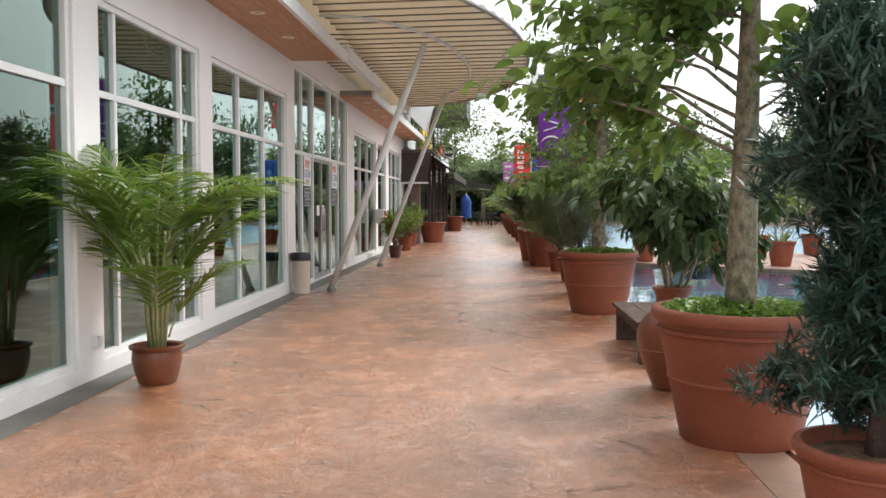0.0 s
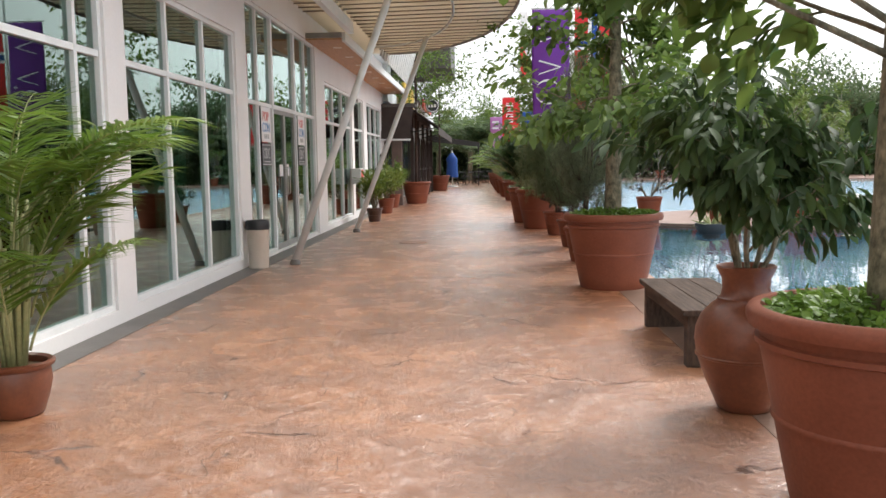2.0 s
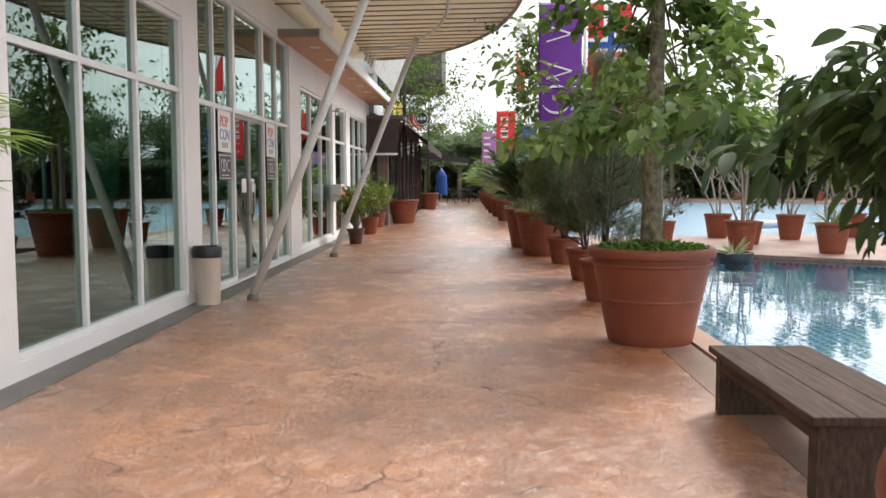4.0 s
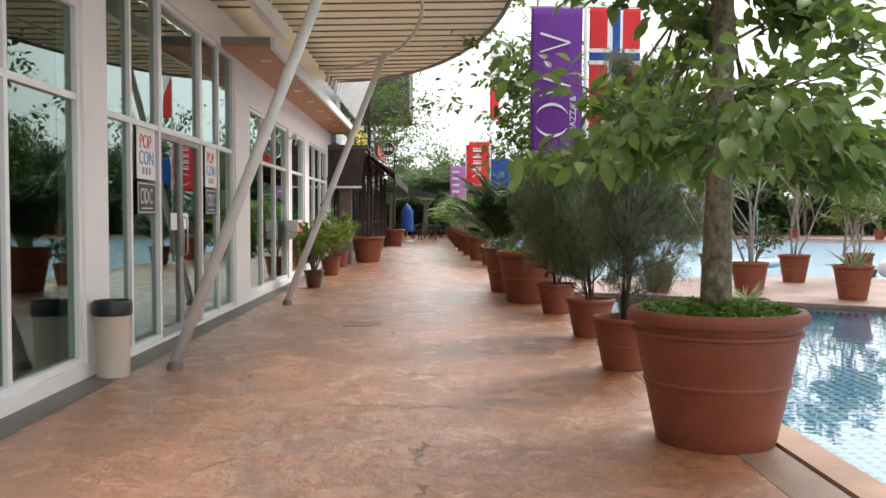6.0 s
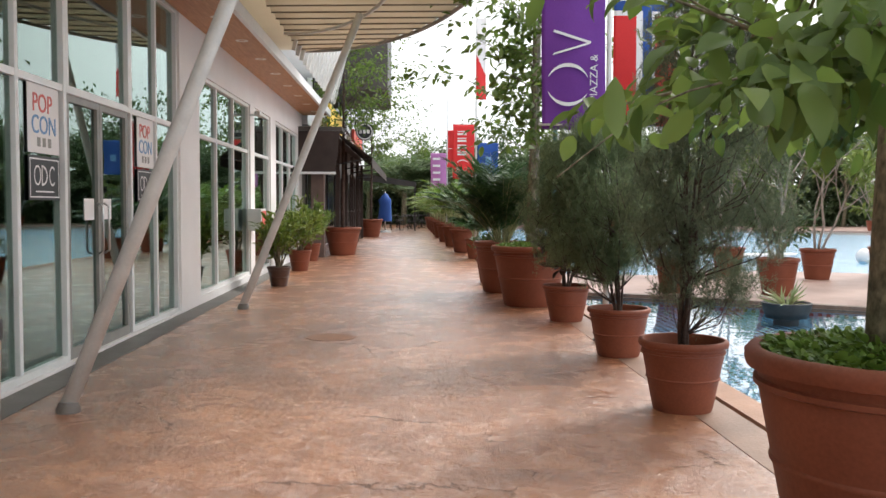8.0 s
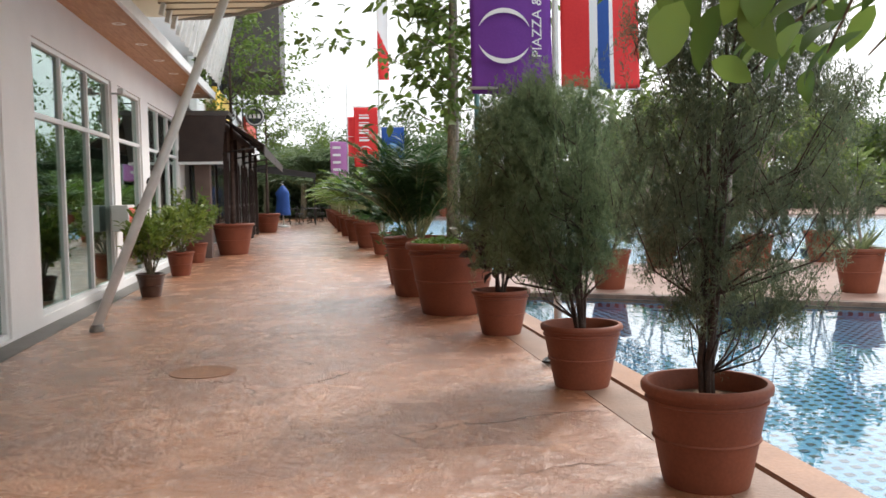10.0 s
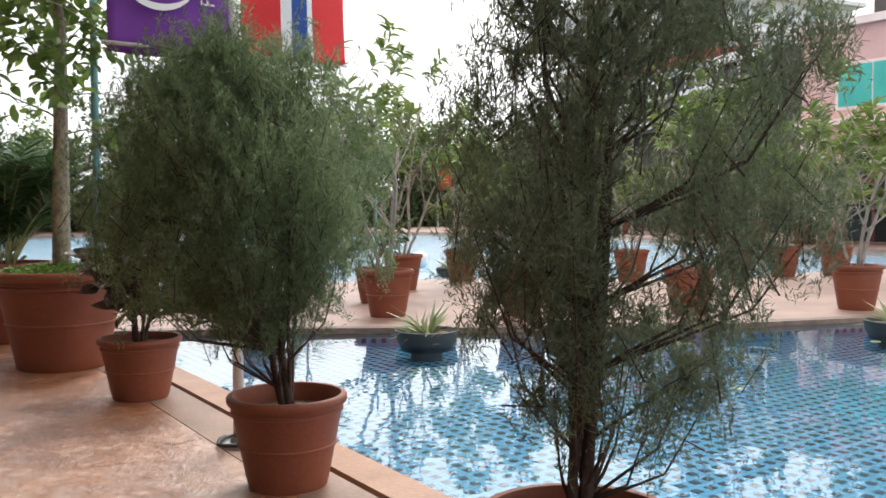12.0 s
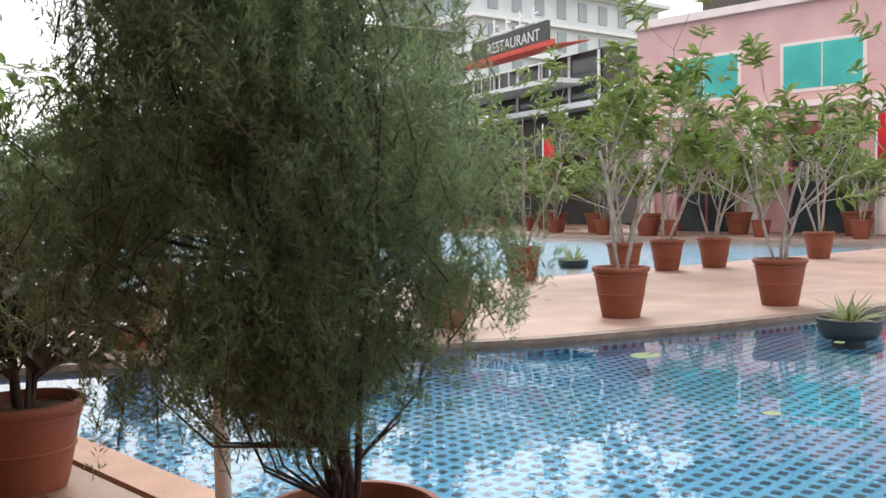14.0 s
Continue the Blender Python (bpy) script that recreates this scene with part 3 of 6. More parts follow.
# entrance glazing: tall lights, double door between
for a, b, ms in ((12.72, 14.33, [13.44]), (15.97, 17.76, [16.90])):
    window_unit(wi, a, b, 0.03, 3.66, 2.27, ms)
    wi += 1
w = window_unit(wi, 14.33, 15.97, 2.24, 3.66, 2.28, [])
door = thing("door_1", WALL - 0.08, 14.37, 0.03, "closed double glass door with dark frame and steel pulls", "door", kind="structure")
for y0, y1, hy in ((0.0, 0.775, 0.70), (0.785, 1.56, 0.86)):
    leaf = boxes("door_leaf", [(-0.03, y0, 0.0, 0.03, y0 + 0.06, 2.22), (-0.03, y1 - 0.06, 0.0, 0.03, y1, 2.22), (-0.03, y0 + 0.06, 0.0, 0.03, y1 - 0.06, 0.09), (-0.03, y0 + 0.06, 2.15, 0.03, y1 - 0.06, 2.22)], M_GREYSTEEL, door, "dark metal door leaf")
    g = boxes("pane", [(-0.003, y0 + 0.06, 0.09, 0.003, y1 - 0.06, 2.15)], M_GLASS, leaf)
    g.visible_shadow = False
    tubes("handle", [([(0.03, hy, 0.85), (0.075, hy, 0.88), (0.075, hy, 1.28), (0.03, hy, 1.31)], 0.011)], M_CHROME, leaf, "steel pull handle")
for yy in (14.92, 15.37):
    tagged(boxes("notice", [(WALL - 0.074, yy - 0.12, 1.19, WALL - 0.071, yy + 0.12, 1.38)], M_WHITECLOTH), "white paper notice taped on the glass door", "notice")


def shop_sign(y):
    s = thing("shop_sign", WALL - 0.064, y, 0, "white and blue poster above black panel stuck on glass", "sign", "signs at the entrance")
    boxes("poster", [(0, -0.29, 1.72, 0.004, 0.29, 2.24)], M_WHITECLOTH, s, "white poster")
    for i in range(3):
        boxes("grey_mark", [(0.0045, -0.13 + i * 0.1, 1.77, 0.006, -0.07 + i * 0.1, 1.84)], M_GREYSTEEL, s)
    boxes("panel", [(0, -0.29, 1.36, 0.005, 0.29, 1.70)], M_SIGNBLACK, s, "black panel")
    fr = [(0.0055, -0.27, 1.38, 0.007, 0.27, 1.39), (0.0055, -0.27, 1.67, 0.007, 0.27, 1.68), (0.0055, -0.27, 1.39, 0.007, -0.26, 1.67), (0.0055, 0.26, 1.39, 0.007, 0.27, 1.67)]
    boxes("white_border", fr, M_WHITECLOTH, s)
    for yc, a0, a1, bar in ((-.135, 0, 360, False), (-.045, -90, 90, True), (.145, 45, 315, False)):
        verts, n = [], 24
        for i in range(n + 1):
            w = radians(a0 + (a1 - a0) * i / n)
            for rr_ in (1.0, .80):
                verts.append((.0058, yc + .062 * rr_ * math.cos(w) * (1.55 if bar else 1.0), 1.55 + .078 * rr_ * math.sin(w)))
        faces = [(2 * i, 2 * i + 1, 2 * i + 3, 2 * i + 2) for i in range(n)]
        if bar:
            k = len(verts)
            verts += [(.0058, yc - .012, 1.472), (.0058, yc + .003, 1.472), (.0058, yc + .003, 1.628), (.0058, yc - .012, 1.628)]
            faces.append((k, k + 1, k + 2, k + 3))
        mk = raw("white_mark", verts, faces, M_WHITECLOTH, s)
        mk.modifiers.new("thick", "SOLIDIFY").thickness = .001
    boxes("caption_bar", [(.0055, -.17, 1.42, .007, .17, 1.432)], M_WHITECLOTH, s)
    return s


SIGNS = [shop_sign(13.95), shop_sign(16.56)]


def curtain(y0, y1, x, z1=3.6):
    n = int((y1 - y0) / 0.03)
    verts, faces = [], []
    for i in range(n + 1):
        y = y0 + (y1 - y0) * i / n
        xx = x + 0.045 * math.sin(i * 1.05) + 0.02 * math.sin(i * 0.37)
        verts += [(xx, y, 0.0), (xx, y, 3.9)]
    faces = [(2 * i, 2 * i + 2, 2 * i + 3, 2 * i + 1) for i in range(n)]
    ob = raw("curtain", verts, faces, M_CURTAIN, smooth=True)
    md = ob.modifiers.new("thick", "SOLIDIFY")
    md.thickness = 0.006
    tagged(ob, "dark green pleated curtain hanging behind the glass", "curtain")


curtain(1.4, 4.95, -3.3)
curtain(10.9, 12.0, -3.2)


# ---- soffits, canopy and struts ----
def soffit(name, y0, y1, z, edge=-1.70):
    s = thing(name, 0, 0, 0, "timber-lined soffit with recessed lamps and white fascia", "soffit", kind="structure")
    x = WALL
    while x < edge - .04:
        boxes("board", [(x + 0.002, y0, z, min(x + 0.118, edge), y1, z + 0.03)], M_SOFFIT, s)
        x += 0.12
    boxes("fascia", [(edge, y0, z - 0.03, edge + .06, y1 + 0.03, z + 0.13)], M_FRAME, s, "white fascia board")
    boxes("fascia_end", [(WALL, y1 + 0.002, z - 0.0, edge - .005, y1 + 0.03, z + 0.13)], M_SOFFIT, s)
    boxes("top", [(WALL, y0 + 0.03, z + 0.035, edge - .005, y1, z + 0.12)], M_WHITE, s)
    boxes("fascia_end", [(WALL, y0, z + 0.035, edge - .005, y0 + 0.028, z + 0.13)], M_GREYSTEEL, s)
    y = y0 + 1.1
    while y < y1 - 0.4:
        lathe("downlight", [(0.045, z + 0.005), (0.05, z - 0.004), (0.085, z - 0.006), (0.09, z - 0.002)], M_LAMP, s, "white recessed lamp ring", 16).location = (-2.12, y, 0)
        y += 1.55


soffit("soffit_south", -6.0, 12.55, 3.68)
soffit("soffit_north", 16.9, 29.8, 3.63, -1.86)
tagged(boxes("beam", [(-1.74, 12.6, 3.72, -1.64, 16.88, 3.92)], M_FRAME), "white steel edge beam over the entrance", "beam", kind="structure")
ent = tagged(boxes("entrance_ceiling", [(WALL, 8.8, 4.14, -1.76, 23.2, 4.16)], M_FABRIC), "cream fabric ceiling between the wall and the canopy", "ceiling", kind="structure")
for k in range(11):
    tubes("rib", [([(WALL, 12.75 + k * .4, 4.12), (-1.76, 12.75 + k * .4, 4.12)], 0.014)], M_RIB, ent, sides=6)

CX, CY, CA, CB, CZ = -1.75, 16.0, 3.08, 7.25, 4.0
can = thing("canopy", 0, 0, 0, "cream ribbed fabric canopy with rounded outer edge over the walkway", "canopy", kind="structure")
NR = 34
verts, faces = [], []
rows = []
for i in range(NR * 6 + 1):
    y = CY - CB + 0.02 + (2 * CB - 0.04) * i / (NR * 6)
    reach = CA * math.sqrt(max(0.0, 1 - ((y - CY) / CB) ** 2))
    sag = 0.045 * abs(math.sin(math.pi * i / 6))
    for j in range(9):
        x = CX + reach * j / 8
        verts.append((x, y, CZ + 0.10 + sag + 0.05 * (j / 8)))
faces = [(i * 9 + j, i * 9 + j + 1, (i + 1) * 9 + j + 1, (i + 1) * 9 + j) for i in range(NR * 6) for j in range(8)]
fab = raw("fabric", verts, faces, M_FABRIC, can, "cream fabric", True)
md = fab.modifiers.new("thick", "SOLIDIFY")
md.thickness = 0.01
for i in range(1, NR):
    y = CY - CB + 0.02 + (2 * CB - 0.04) * i / NR
    reach = CA * math.sqrt(max(0.0, 1 - ((y - CY) / CB) ** 2))
    tubes("rib", [([(CX, y, CZ + 0.085), (CX + reach, y, CZ + 0.135)], 0.014)], M_RIB, can, sides=6)
rim = [(CX + CA * math.cos(w), CY + CB * math.sin(w), CZ + 0.13) for w in np.linspace(-math.pi / 2, math.pi / 2, 61)]
tubes("rim", [(rim, 0.032)], M_GREYSTEEL, can, "grey steel rim")
inner = [(CX + 1.95 * math.cos(w), CY + 5.1 * math.sin(w), CZ + 0.03) for w in np.linspace(-math.pi / 2, math.pi / 2, 49)]
tubes("ring_tube", [(inner, 0.026)], M_STEEL, can, "pale steel ring tube")
for (bx, by), (tx, ty) in (((-1.94, 12.66), (-0.45, 13.05)), ((-1.88, 18.25), (-0.47, 19.6))):
    st = thing("strut", bx, by, 0, "white round steel strut leaning out to the canopy", "strut", "canopy struts")
    tubes("pole", [([(0, 0, 0.05), (tx - bx, ty - by, CZ + 0.02)], 0.052)], M_STEEL, st, sides=16)
    lathe("foot", [(0.075, 0.0), (0.075, 0.03), (0.065, 0.05), (0.058, 0.07), (0.0, 0.075)], M_GREYBAND, st, "grey steel foot", 16)
# bands of worn tape on the far strut
s2 = [o for o in bpy.data.objects if o.name.startswith("strut")][-1]
for k in (0.29, 0.36, 0.43):
    a, c = Vector((1.35 * k, 1.55 * k, 4.0 * k + 0.05)), Vector((1.35 * (k + .012), 1.55 * (k + .012), 4.0 * (k + .012) + 0.05))
    tubes("tape", [([a, c], 0.056)], M_BLACK, s2, "black tape band", 16)

# slatted screen over the far soffit
scr = thing("louvre_screen", 0, 0, 0, "pale slanted metal louvres above the soffit", "screen", kind="structure")
y = 22.0
while y < 30.2:
    bm = bmesh.new()
    box_into(bm, -0.03, -0.06, 0, 0.03, 0.06, 2.6, pose(-1.72, y, 3.92, 0, 14, 0))
    part("slat", bm, M_STEEL, scr)
    y += 0.52


# ---- pots and plants ----
def pot_parts(t, r, h, mat=None, soil=0.88):
    mat = mat or M_TERRA
    rb = r * 0.66
    prof = [(rb * 0.98, 0.0), (rb, 0.01)]
    for k in range(1, 7):
        u = k / 6 * 0.80
        prof.append((rb + (r * 0.90 - rb) * u / 0.8, h * u))
    q = r * 0.90
    prof[4:4] = []
    prof += [(q, h * 0.815), (q + 0.012 * h / .5, h * 0.825), (q + 0.012 * h / .5, h * 0.85), (q + 0.004, h * 0.86), (q + 0.006, h * 0.90), (r * 0.985, h * 0.91), (r, h * 0.94), (r, h * 0.975), (r * 0.97, h), (r * 0.90, h), (r * 0.87, h * 0.97), (r * 0.85, h * soil)]
    body = lathe("pot", prof, mat, t, "", 44)
    band = rb + (q - rb) * 0.46 / 0.8
    lathe("band", [(band * 0.99, h * 0.45), (band + 0.008, h * 0.455), (band + 0.010, h * 0.465), (band + 0.008, h * 0.475), (band * 1.0, h * 0.485)], mat, t, "", 44, close=False)
    n = 26
    verts = [(0, 0, h * soil + 0.015)]
    for ring in (0.5, 1.0):
        for k in range(n):
            w = 2 * math.pi * k / n
            verts.append((r * .86 * ring * math.cos(w), r * .86 * ring * math.sin(w), h * soil + (0.012 * math.sin(k * 2.7) if ring < 1 else 0)))
    faces = [(0, 1 + k, 1 + (k + 1) % n) for k in range(n)] + [(1 + k, 1 + n + k, 1 + n + (k + 1) % n, 1 + (k + 1) % n) for k in range(n)]
    raw("soil", verts, faces, M_SOIL, t, "dark soil", True)
    return body


class Grow:
    """Branching limbs: collects tubes and the places where leaves sit."""

    def __init__(self, seed):
        self.r = random.Random(seed)
        self.runs, self.tips = [], []

    def limb(self, p, d, length, rad, depth, spread, kids, lift=0.1, taper=0.6, steps=5):
        r = self.r
        pts, rads, ways = [Vector(p)], [rad], []
        d = Vector(d).normalized()
        for i in range(steps):
            d = (d + Vector((r.gauss(0, .10), r.gauss(0, .10), r.gauss(0, .06) + lift * .2))).normalized()
            pts.append(pts[-1] + d * length / steps)
            rads.append(rad * (1 - (1 - taper) * (i + 1) / steps))
            ways.append(d.copy())
        self.runs.append((pts, rads))
        if depth == 0:
            for i in range(1, len(pts)):
                self.tips.append((pts[i], ways[i - 1]))
            return
        for k in range(kids):
            i = r.randint(max(1, steps - 3), steps)
            ax = Vector((r.gauss(0, 1), r.gauss(0, 1), r.gauss(0, .5)))
            ax = (ax - d * ax.dot(d)).normalized()
            nd = (d + ax * spread * r.uniform(.6, 1.3)).normalized()
            self.limb(pts[i], nd, length * r.uniform(.55, .85), rads[i] * .62, depth - 1, spread, kids, lift, taper)


def rand_ways(rng, ways, jitter, droop):
    w = np.asarray(ways, float) + rng.normal(size=(len(ways), 3)) * jitter
    w[:, 2] -= droop
    return w


def broad_tree(t, z0, trunk_h, crown_r, crown_z, seed, leaf=0.17, count=1500, trunk_r=0.055, mat=None, bark=None, levels=6, thin=False, extra=(), tufts=()):
    """A potted tree: lightly bent trunk, tiers of thin limbs, drooping leaves."""
    rng = np.random.default_rng(seed)
    r = random.Random(seed)
    top = crown_z + 1.0
    pts = [(0.02 * math.sin(z * 2.1) * (1 + z), 0.025 * math.sin(z * 1.4 + 1), z0 + (top - z0) * z) for z in np.linspace(0, 1, 12)]
    tubes("trunk", [(pts, [trunk_r * (1.12 - .75 * k / 11) for k in range(12)])], bark or M_BARK, t, "", 12)
    g = Grow(seed)
    for i in range(levels * 4):
        z = trunk_h + (top - trunk_h) * (i / (levels * 4)) ** 0.9
        w = i * 2.4 + r.uniform(-.3, .3)
        u = (z - trunk_h) / (top - trunk_h)
        L = crown_r * (1 - 0.55 * u) * r.uniform(.55, .95)
        q = Vector(pts[min(11, max(0, int((z - z0) / (top - z0) * 11)))])
        q.z = z
        g.limb(q, (math.cos(w), math.sin(w), 0.25 + 0.5 * u + .45 * max(0, -math.cos(w))), L * .62, trunk_r * .15, 1, 0.7, 4, -0.15, .5)
    for wx, wy in extra:
        g.limb((0, 0, trunk_h + .18), (wx, wy, .12), 1.0, trunk_r * .16, 1, .6, 5, -.2, .5)
    hang_b, hang_w = [], []
    for i, q in enumerate(tufts):
        e, b0 = Vector(q), Vector((0, 0, trunk_h + .10 + .11 * i))
        run = [b0, b0.lerp(e, .35) + Vector((0, 0, .10)), b0.lerp(e, .7) + Vector((0, 0, .08)), e]
        g.runs.append((run, [trunk_r * .18, trunk_r * .13, trunk_r * .09, trunk_r * .04]))
        for k in range(26 if thin else 60):
            u = r.uniform(.25, 1.05)
            p = run[1].lerp(run[2], u * 2) if u < .5 else run[2].lerp(run[3], u * 2 - 1)
            hang_b.append(p + Vector((r.gauss(0, .10), r.gauss(0, .10), r.gauss(0, .035))) * max(1, (e - b0).length * .9))
            hang_w.append((e - b0).normalized() * .6)
    tagged(tubes("branchwork", g.runs, bark or M_BARK, t, "", 5), kind="stuff")
    idx = rng.integers(0, len(g.tips), count)
    base = np.array([g.tips[i][0] for i in idx]) + rng.normal(size=(count, 3)) * 0.07
    ways = np.array([g.tips[i][1] for i in idx])
    keep = (base[:, 2] > trunk_h - .05 + .55 * np.clip(-base[:, 0] - .35, 0, 2)) | ((base[:, 1] < -.25) & (base[:, 2] > trunk_h + .0))
    if thin:
        keep &= (base[:, 0] > -.3) | (base[:, 1] < -.25) | (rng.uniform(0, 1, count) < .4)
    base, ways = base[keep], ways[keep]
    if hang_b:
        base, ways = np.concatenate([base, np.array(hang_b)]), np.concatenate([ways, np.array(hang_w)])
    count = len(base)
    tagged(foliage("crown", base, rand_ways(rng, ways, 0.6, 0.55), rng.uniform(.6, 1.15, count) * leaf, rng.uniform(.40, .56, count) * leaf, mat or L_BROAD, t, "broad", rng=rng), kind="stuff")


def ground_cover(t, r, z, count, seed, mat=None, leaf=0.05):
    rng = np.random.default_rng(seed)
    a, q = rng.uniform(0, 2 * math.pi, count), np.sqrt(rng.uniform(0, 1, count)) * r
    base = np.stack([q * np.cos(a), q * np.sin(a), z + rng.uniform(0, .12, count) * (1 - .45 * q / r)], 1)
    ways = np.stack([np.cos(a), np.sin(a), rng.uniform(-.2, .9, count)], 1) + rng.normal(size=(count, 3)) * .5
    tagged(foliage("creeper", base, ways, rng.uniform(.7, 1.4, count) * leaf, rng.uniform(.6, 1.0, count) * leaf, mat or L_GROUND, t, "broad", "low green creeper", rng), kind="stuff")


def layered_conifer(t, z0, z1, rad, seed, mat, count, low, needle, clumps, trunk, fork):
    """One dark trunk with thin limbs, each carrying a clump of fine needle sprays."""
    rng = np.random.default_rng(seed)
    r = random.Random(seed)
    g = Grow(seed)
    H_ = z1 - z0
    sprays = count // 40
    u = rng.uniform(0, 1, sprays)
    z = low * H_ + (1 - low) * H_ * u
    v = (z / H_ - low) / (1 - low)
    prof = 0.72 + .28 * np.sin(v * 9 + 1)
    a = rng.uniform(0, 2 * math.pi, sprays)
    lump = 1 + .20 * np.sin(a * 3 + z * 5) + .12 * np.sin(a * 7 - z * 9)
    q = rad * prof * lump * np.power(rng.uniform(.05, 1, sprays), .5) * rng.uniform(.85, 1.08, sprays)
    c = np.stack([q * np.cos(a), q * np.sin(a), z0 + z], 1)
    # thin limbs rise from the trunk to each clump
    for p in c[:clumps:2]:
        if math.hypot(p[0], p[1]) > .8 * rad:
            continue
        rise = (p[2] - z0) / H_
        s0 = Vector((0, 0, z0 + .04 + (p[2] - z0) * r.uniform(*fork)))
        e0 = Vector(p)
        m0 = s0.lerp(e0, .5) + Vector(((e0.x - s0.x) * .12, (e0.y - s0.y) * .12, -.03 - .05 * rise))
        g.runs.append(([s0, s0.lerp(m0, .5) + Vector((r.gauss(0, .008), r.gauss(0, .008), 0)), m0, e0], [trunk * .42, trunk * .34, trunk * .24, trunk * .10]))
    stem = [Vector((.012 * math.sin(k * 9), .012 * math.cos(k * 7), z0 - .06 + H_ * .9 * k)) for k in np.linspace(0, 1, 12)]
    g.runs.append((stem, [trunk * 1.9 * (1 - .85 * i / 11) for i in range(12)]))
    c = c[rng.integers(0, clumps, sprays)] + rng.normal(size=(sprays, 3)) * np.array([.055, .055, .07]) * rad / .45
    tagged(tubes("stemwork", g.runs, M_DARKBARK, t, "", 6), kind="stuff")
    out = np.stack([np.cos(a) * .8, np.sin(a) * .8, np.full(sprays, .9)], 1) + rng.normal(size=(sprays, 3)) * .35
    out /= np.linalg.norm(out, axis=1, keepdims=True)
    k = 40
    s = rng.uniform(0, 1, (sprays, k, 1))
    base = c[:, None, :] + out[:, None, :] * s * .15 * rad / .5 + rng.normal(size=(sprays, k, 3)) * .016
    ways = out[:, None, :] * .75 + rng.normal(size=(sprays, k, 3)) * .55
    base, ways = base.reshape(-1, 3), ways.reshape(-1, 3)
    n = len(base)
    tagged(foliage("needle_foliage", base, ways, rng.uniform(.7, 1.4, n) * needle, rng.uniform(.13, .22, n) * needle, mat, t, "blade", rng=rng), kind="stuff")
    twigs = [([tuple(c[i] - out[i] * .08), tuple(c[i] + out[i] * .07)], [.003, .0015]) for i in range(0, sprays, 3)]
    tagged(tubes("twigwork", twigs, M_DARKBARK, t, "", 3), kind="stuff")


def juniper(t, z0, low, top, rad, off, seed, mat, plumes, stems, tapered, fine):
    """Dark stems fanning up from the pot, each limb ending in upright plumes of fine needles."""
    rng, r = np.random.default_rng(seed), random.Random(seed)
    H_ = top - low
    v = rng.uniform(0, 1, plumes)
    if tapered:
        v = v ** .88
        prof = np.sqrt(np.clip(.20 + v * 2.2, 0, 1)) * (1 - .50 * v ** 2.6)
    else:
        prof = np.power(np.clip(1 - np.abs(2 * v - 1.06) ** 2.6, .03, 1), .5)
    a = rng.uniform(0, 2 * math.pi, plumes)
    z = low + H_ * v
    lump = 1 + .13 * np.sin(a * 3 + z * 5 + seed) + .09 * np.sin(a * 5 - z * 11)
    q = rad * prof * lump * np.power(rng.uniform(.06, 1, plumes), .48)
    c = np.stack([off[0] * np.clip((z - z0) / .6, 0, 1) + q * np.cos(a), off[1] * np.clip((z - z0) / .6, 0, 1) + q * np.sin(a), z], 1)
    # plumes gather into bunches, with gaps between
    heart = c[:plumes // 20]
    near = heart[rng.integers(0, len(heart), plumes)]
    c = near + rng.normal(size=(plumes, 3)) * np.array([.050, .050, .058]) * rad / .5
    runs = []
    for i in range(stems):
        w = i * 2.4 + r.uniform(-.3, .3)
        reach = rad * (r.uniform(.25, .6) if i else .05) * (.55 if tapered else 1)
        e = Vector((off[0] + reach * math.cos(w), off[1] + reach * math.sin(w), low + H_ * (r.uniform(.62, .9) if not tapered else r.uniform(.5, .93))))
        b = Vector((.016 * math.cos(w), .016 * math.sin(w), z0 - .06))
        m = Vector((b.x + (e.x - b.x) * .22, b.y + (e.y - b.y) * .22, b.z + (e.z - b.z) * .42))
        pts = []
        for k in range(9):
            u = k / 8
            p = b.lerp(m, u).lerp(m.lerp(e, u), u)
            pts.append(p + Vector((r.gauss(0, .008), r.gauss(0, .008), 0)) * min(1, k))
        runs.append((pts, [(.024 if i == 0 else .017 if tapered else .012) * (1 - .78 * k / 8) for k in range(9)]))
    main = list(runs)
    for h in heart[::2]:
        e = Vector(h)
        best = min(main, key=lambda run: min(((p.x - e.x) ** 2 + (p.y - e.y) ** 2 + (p.z - e.z + .38) ** 2) for p in run[0][1:]))
        s0 = min(best[0][1:], key=lambda p: (p.x - e.x) ** 2 + (p.y - e.y) ** 2 + (p.z - e.z + .38) ** 2)
        mid = s0.lerp(e, .5) + Vector(((e.x - s0.x) * .18, (e.y - s0.y) * .18, -.05))
        runs.append(([s0, s0.lerp(mid, .5) + Vector((r.gauss(0, .006), r.gauss(0, .006), 0)), mid, e], [.0062, .005, .0036, .0014]))
    tagged(tubes("stemwork", runs, M_DARKBARK, t, "", 6), kind="stuff")
    up = np.stack([np.cos(a) * .45, np.sin(a) * .45, np.full(plumes, 1.0)], 1) + rng.normal(size=(plumes, 3)) * .38
    up /= np.linalg.norm(up, axis=1, keepdims=True)
    k = 38
    s = rng.uniform(0, 1, (plumes, k, 1))
    base = c[:, None, :] + up[:, None, :] * (s - .35) * .13 + rng.normal(size=(plumes, k, 3)) * .013 * (1.15 - s)
    ways = up[:, None, :] * .9 + rng.normal(size=(plumes, k, 3)) * .5
    base, ways = base.reshape(-1, 3), ways.reshape(-1, 3)
    n = len(base)
    tagged(foliage("needle_foliage", base, ways, rng.uniform(.026, .048, n) * fine, rng.uniform(.0040, .0064, n) * fine, mat, t, "blade", rng=rng), kind="stuff")
    sel = range(0, plumes, 9)
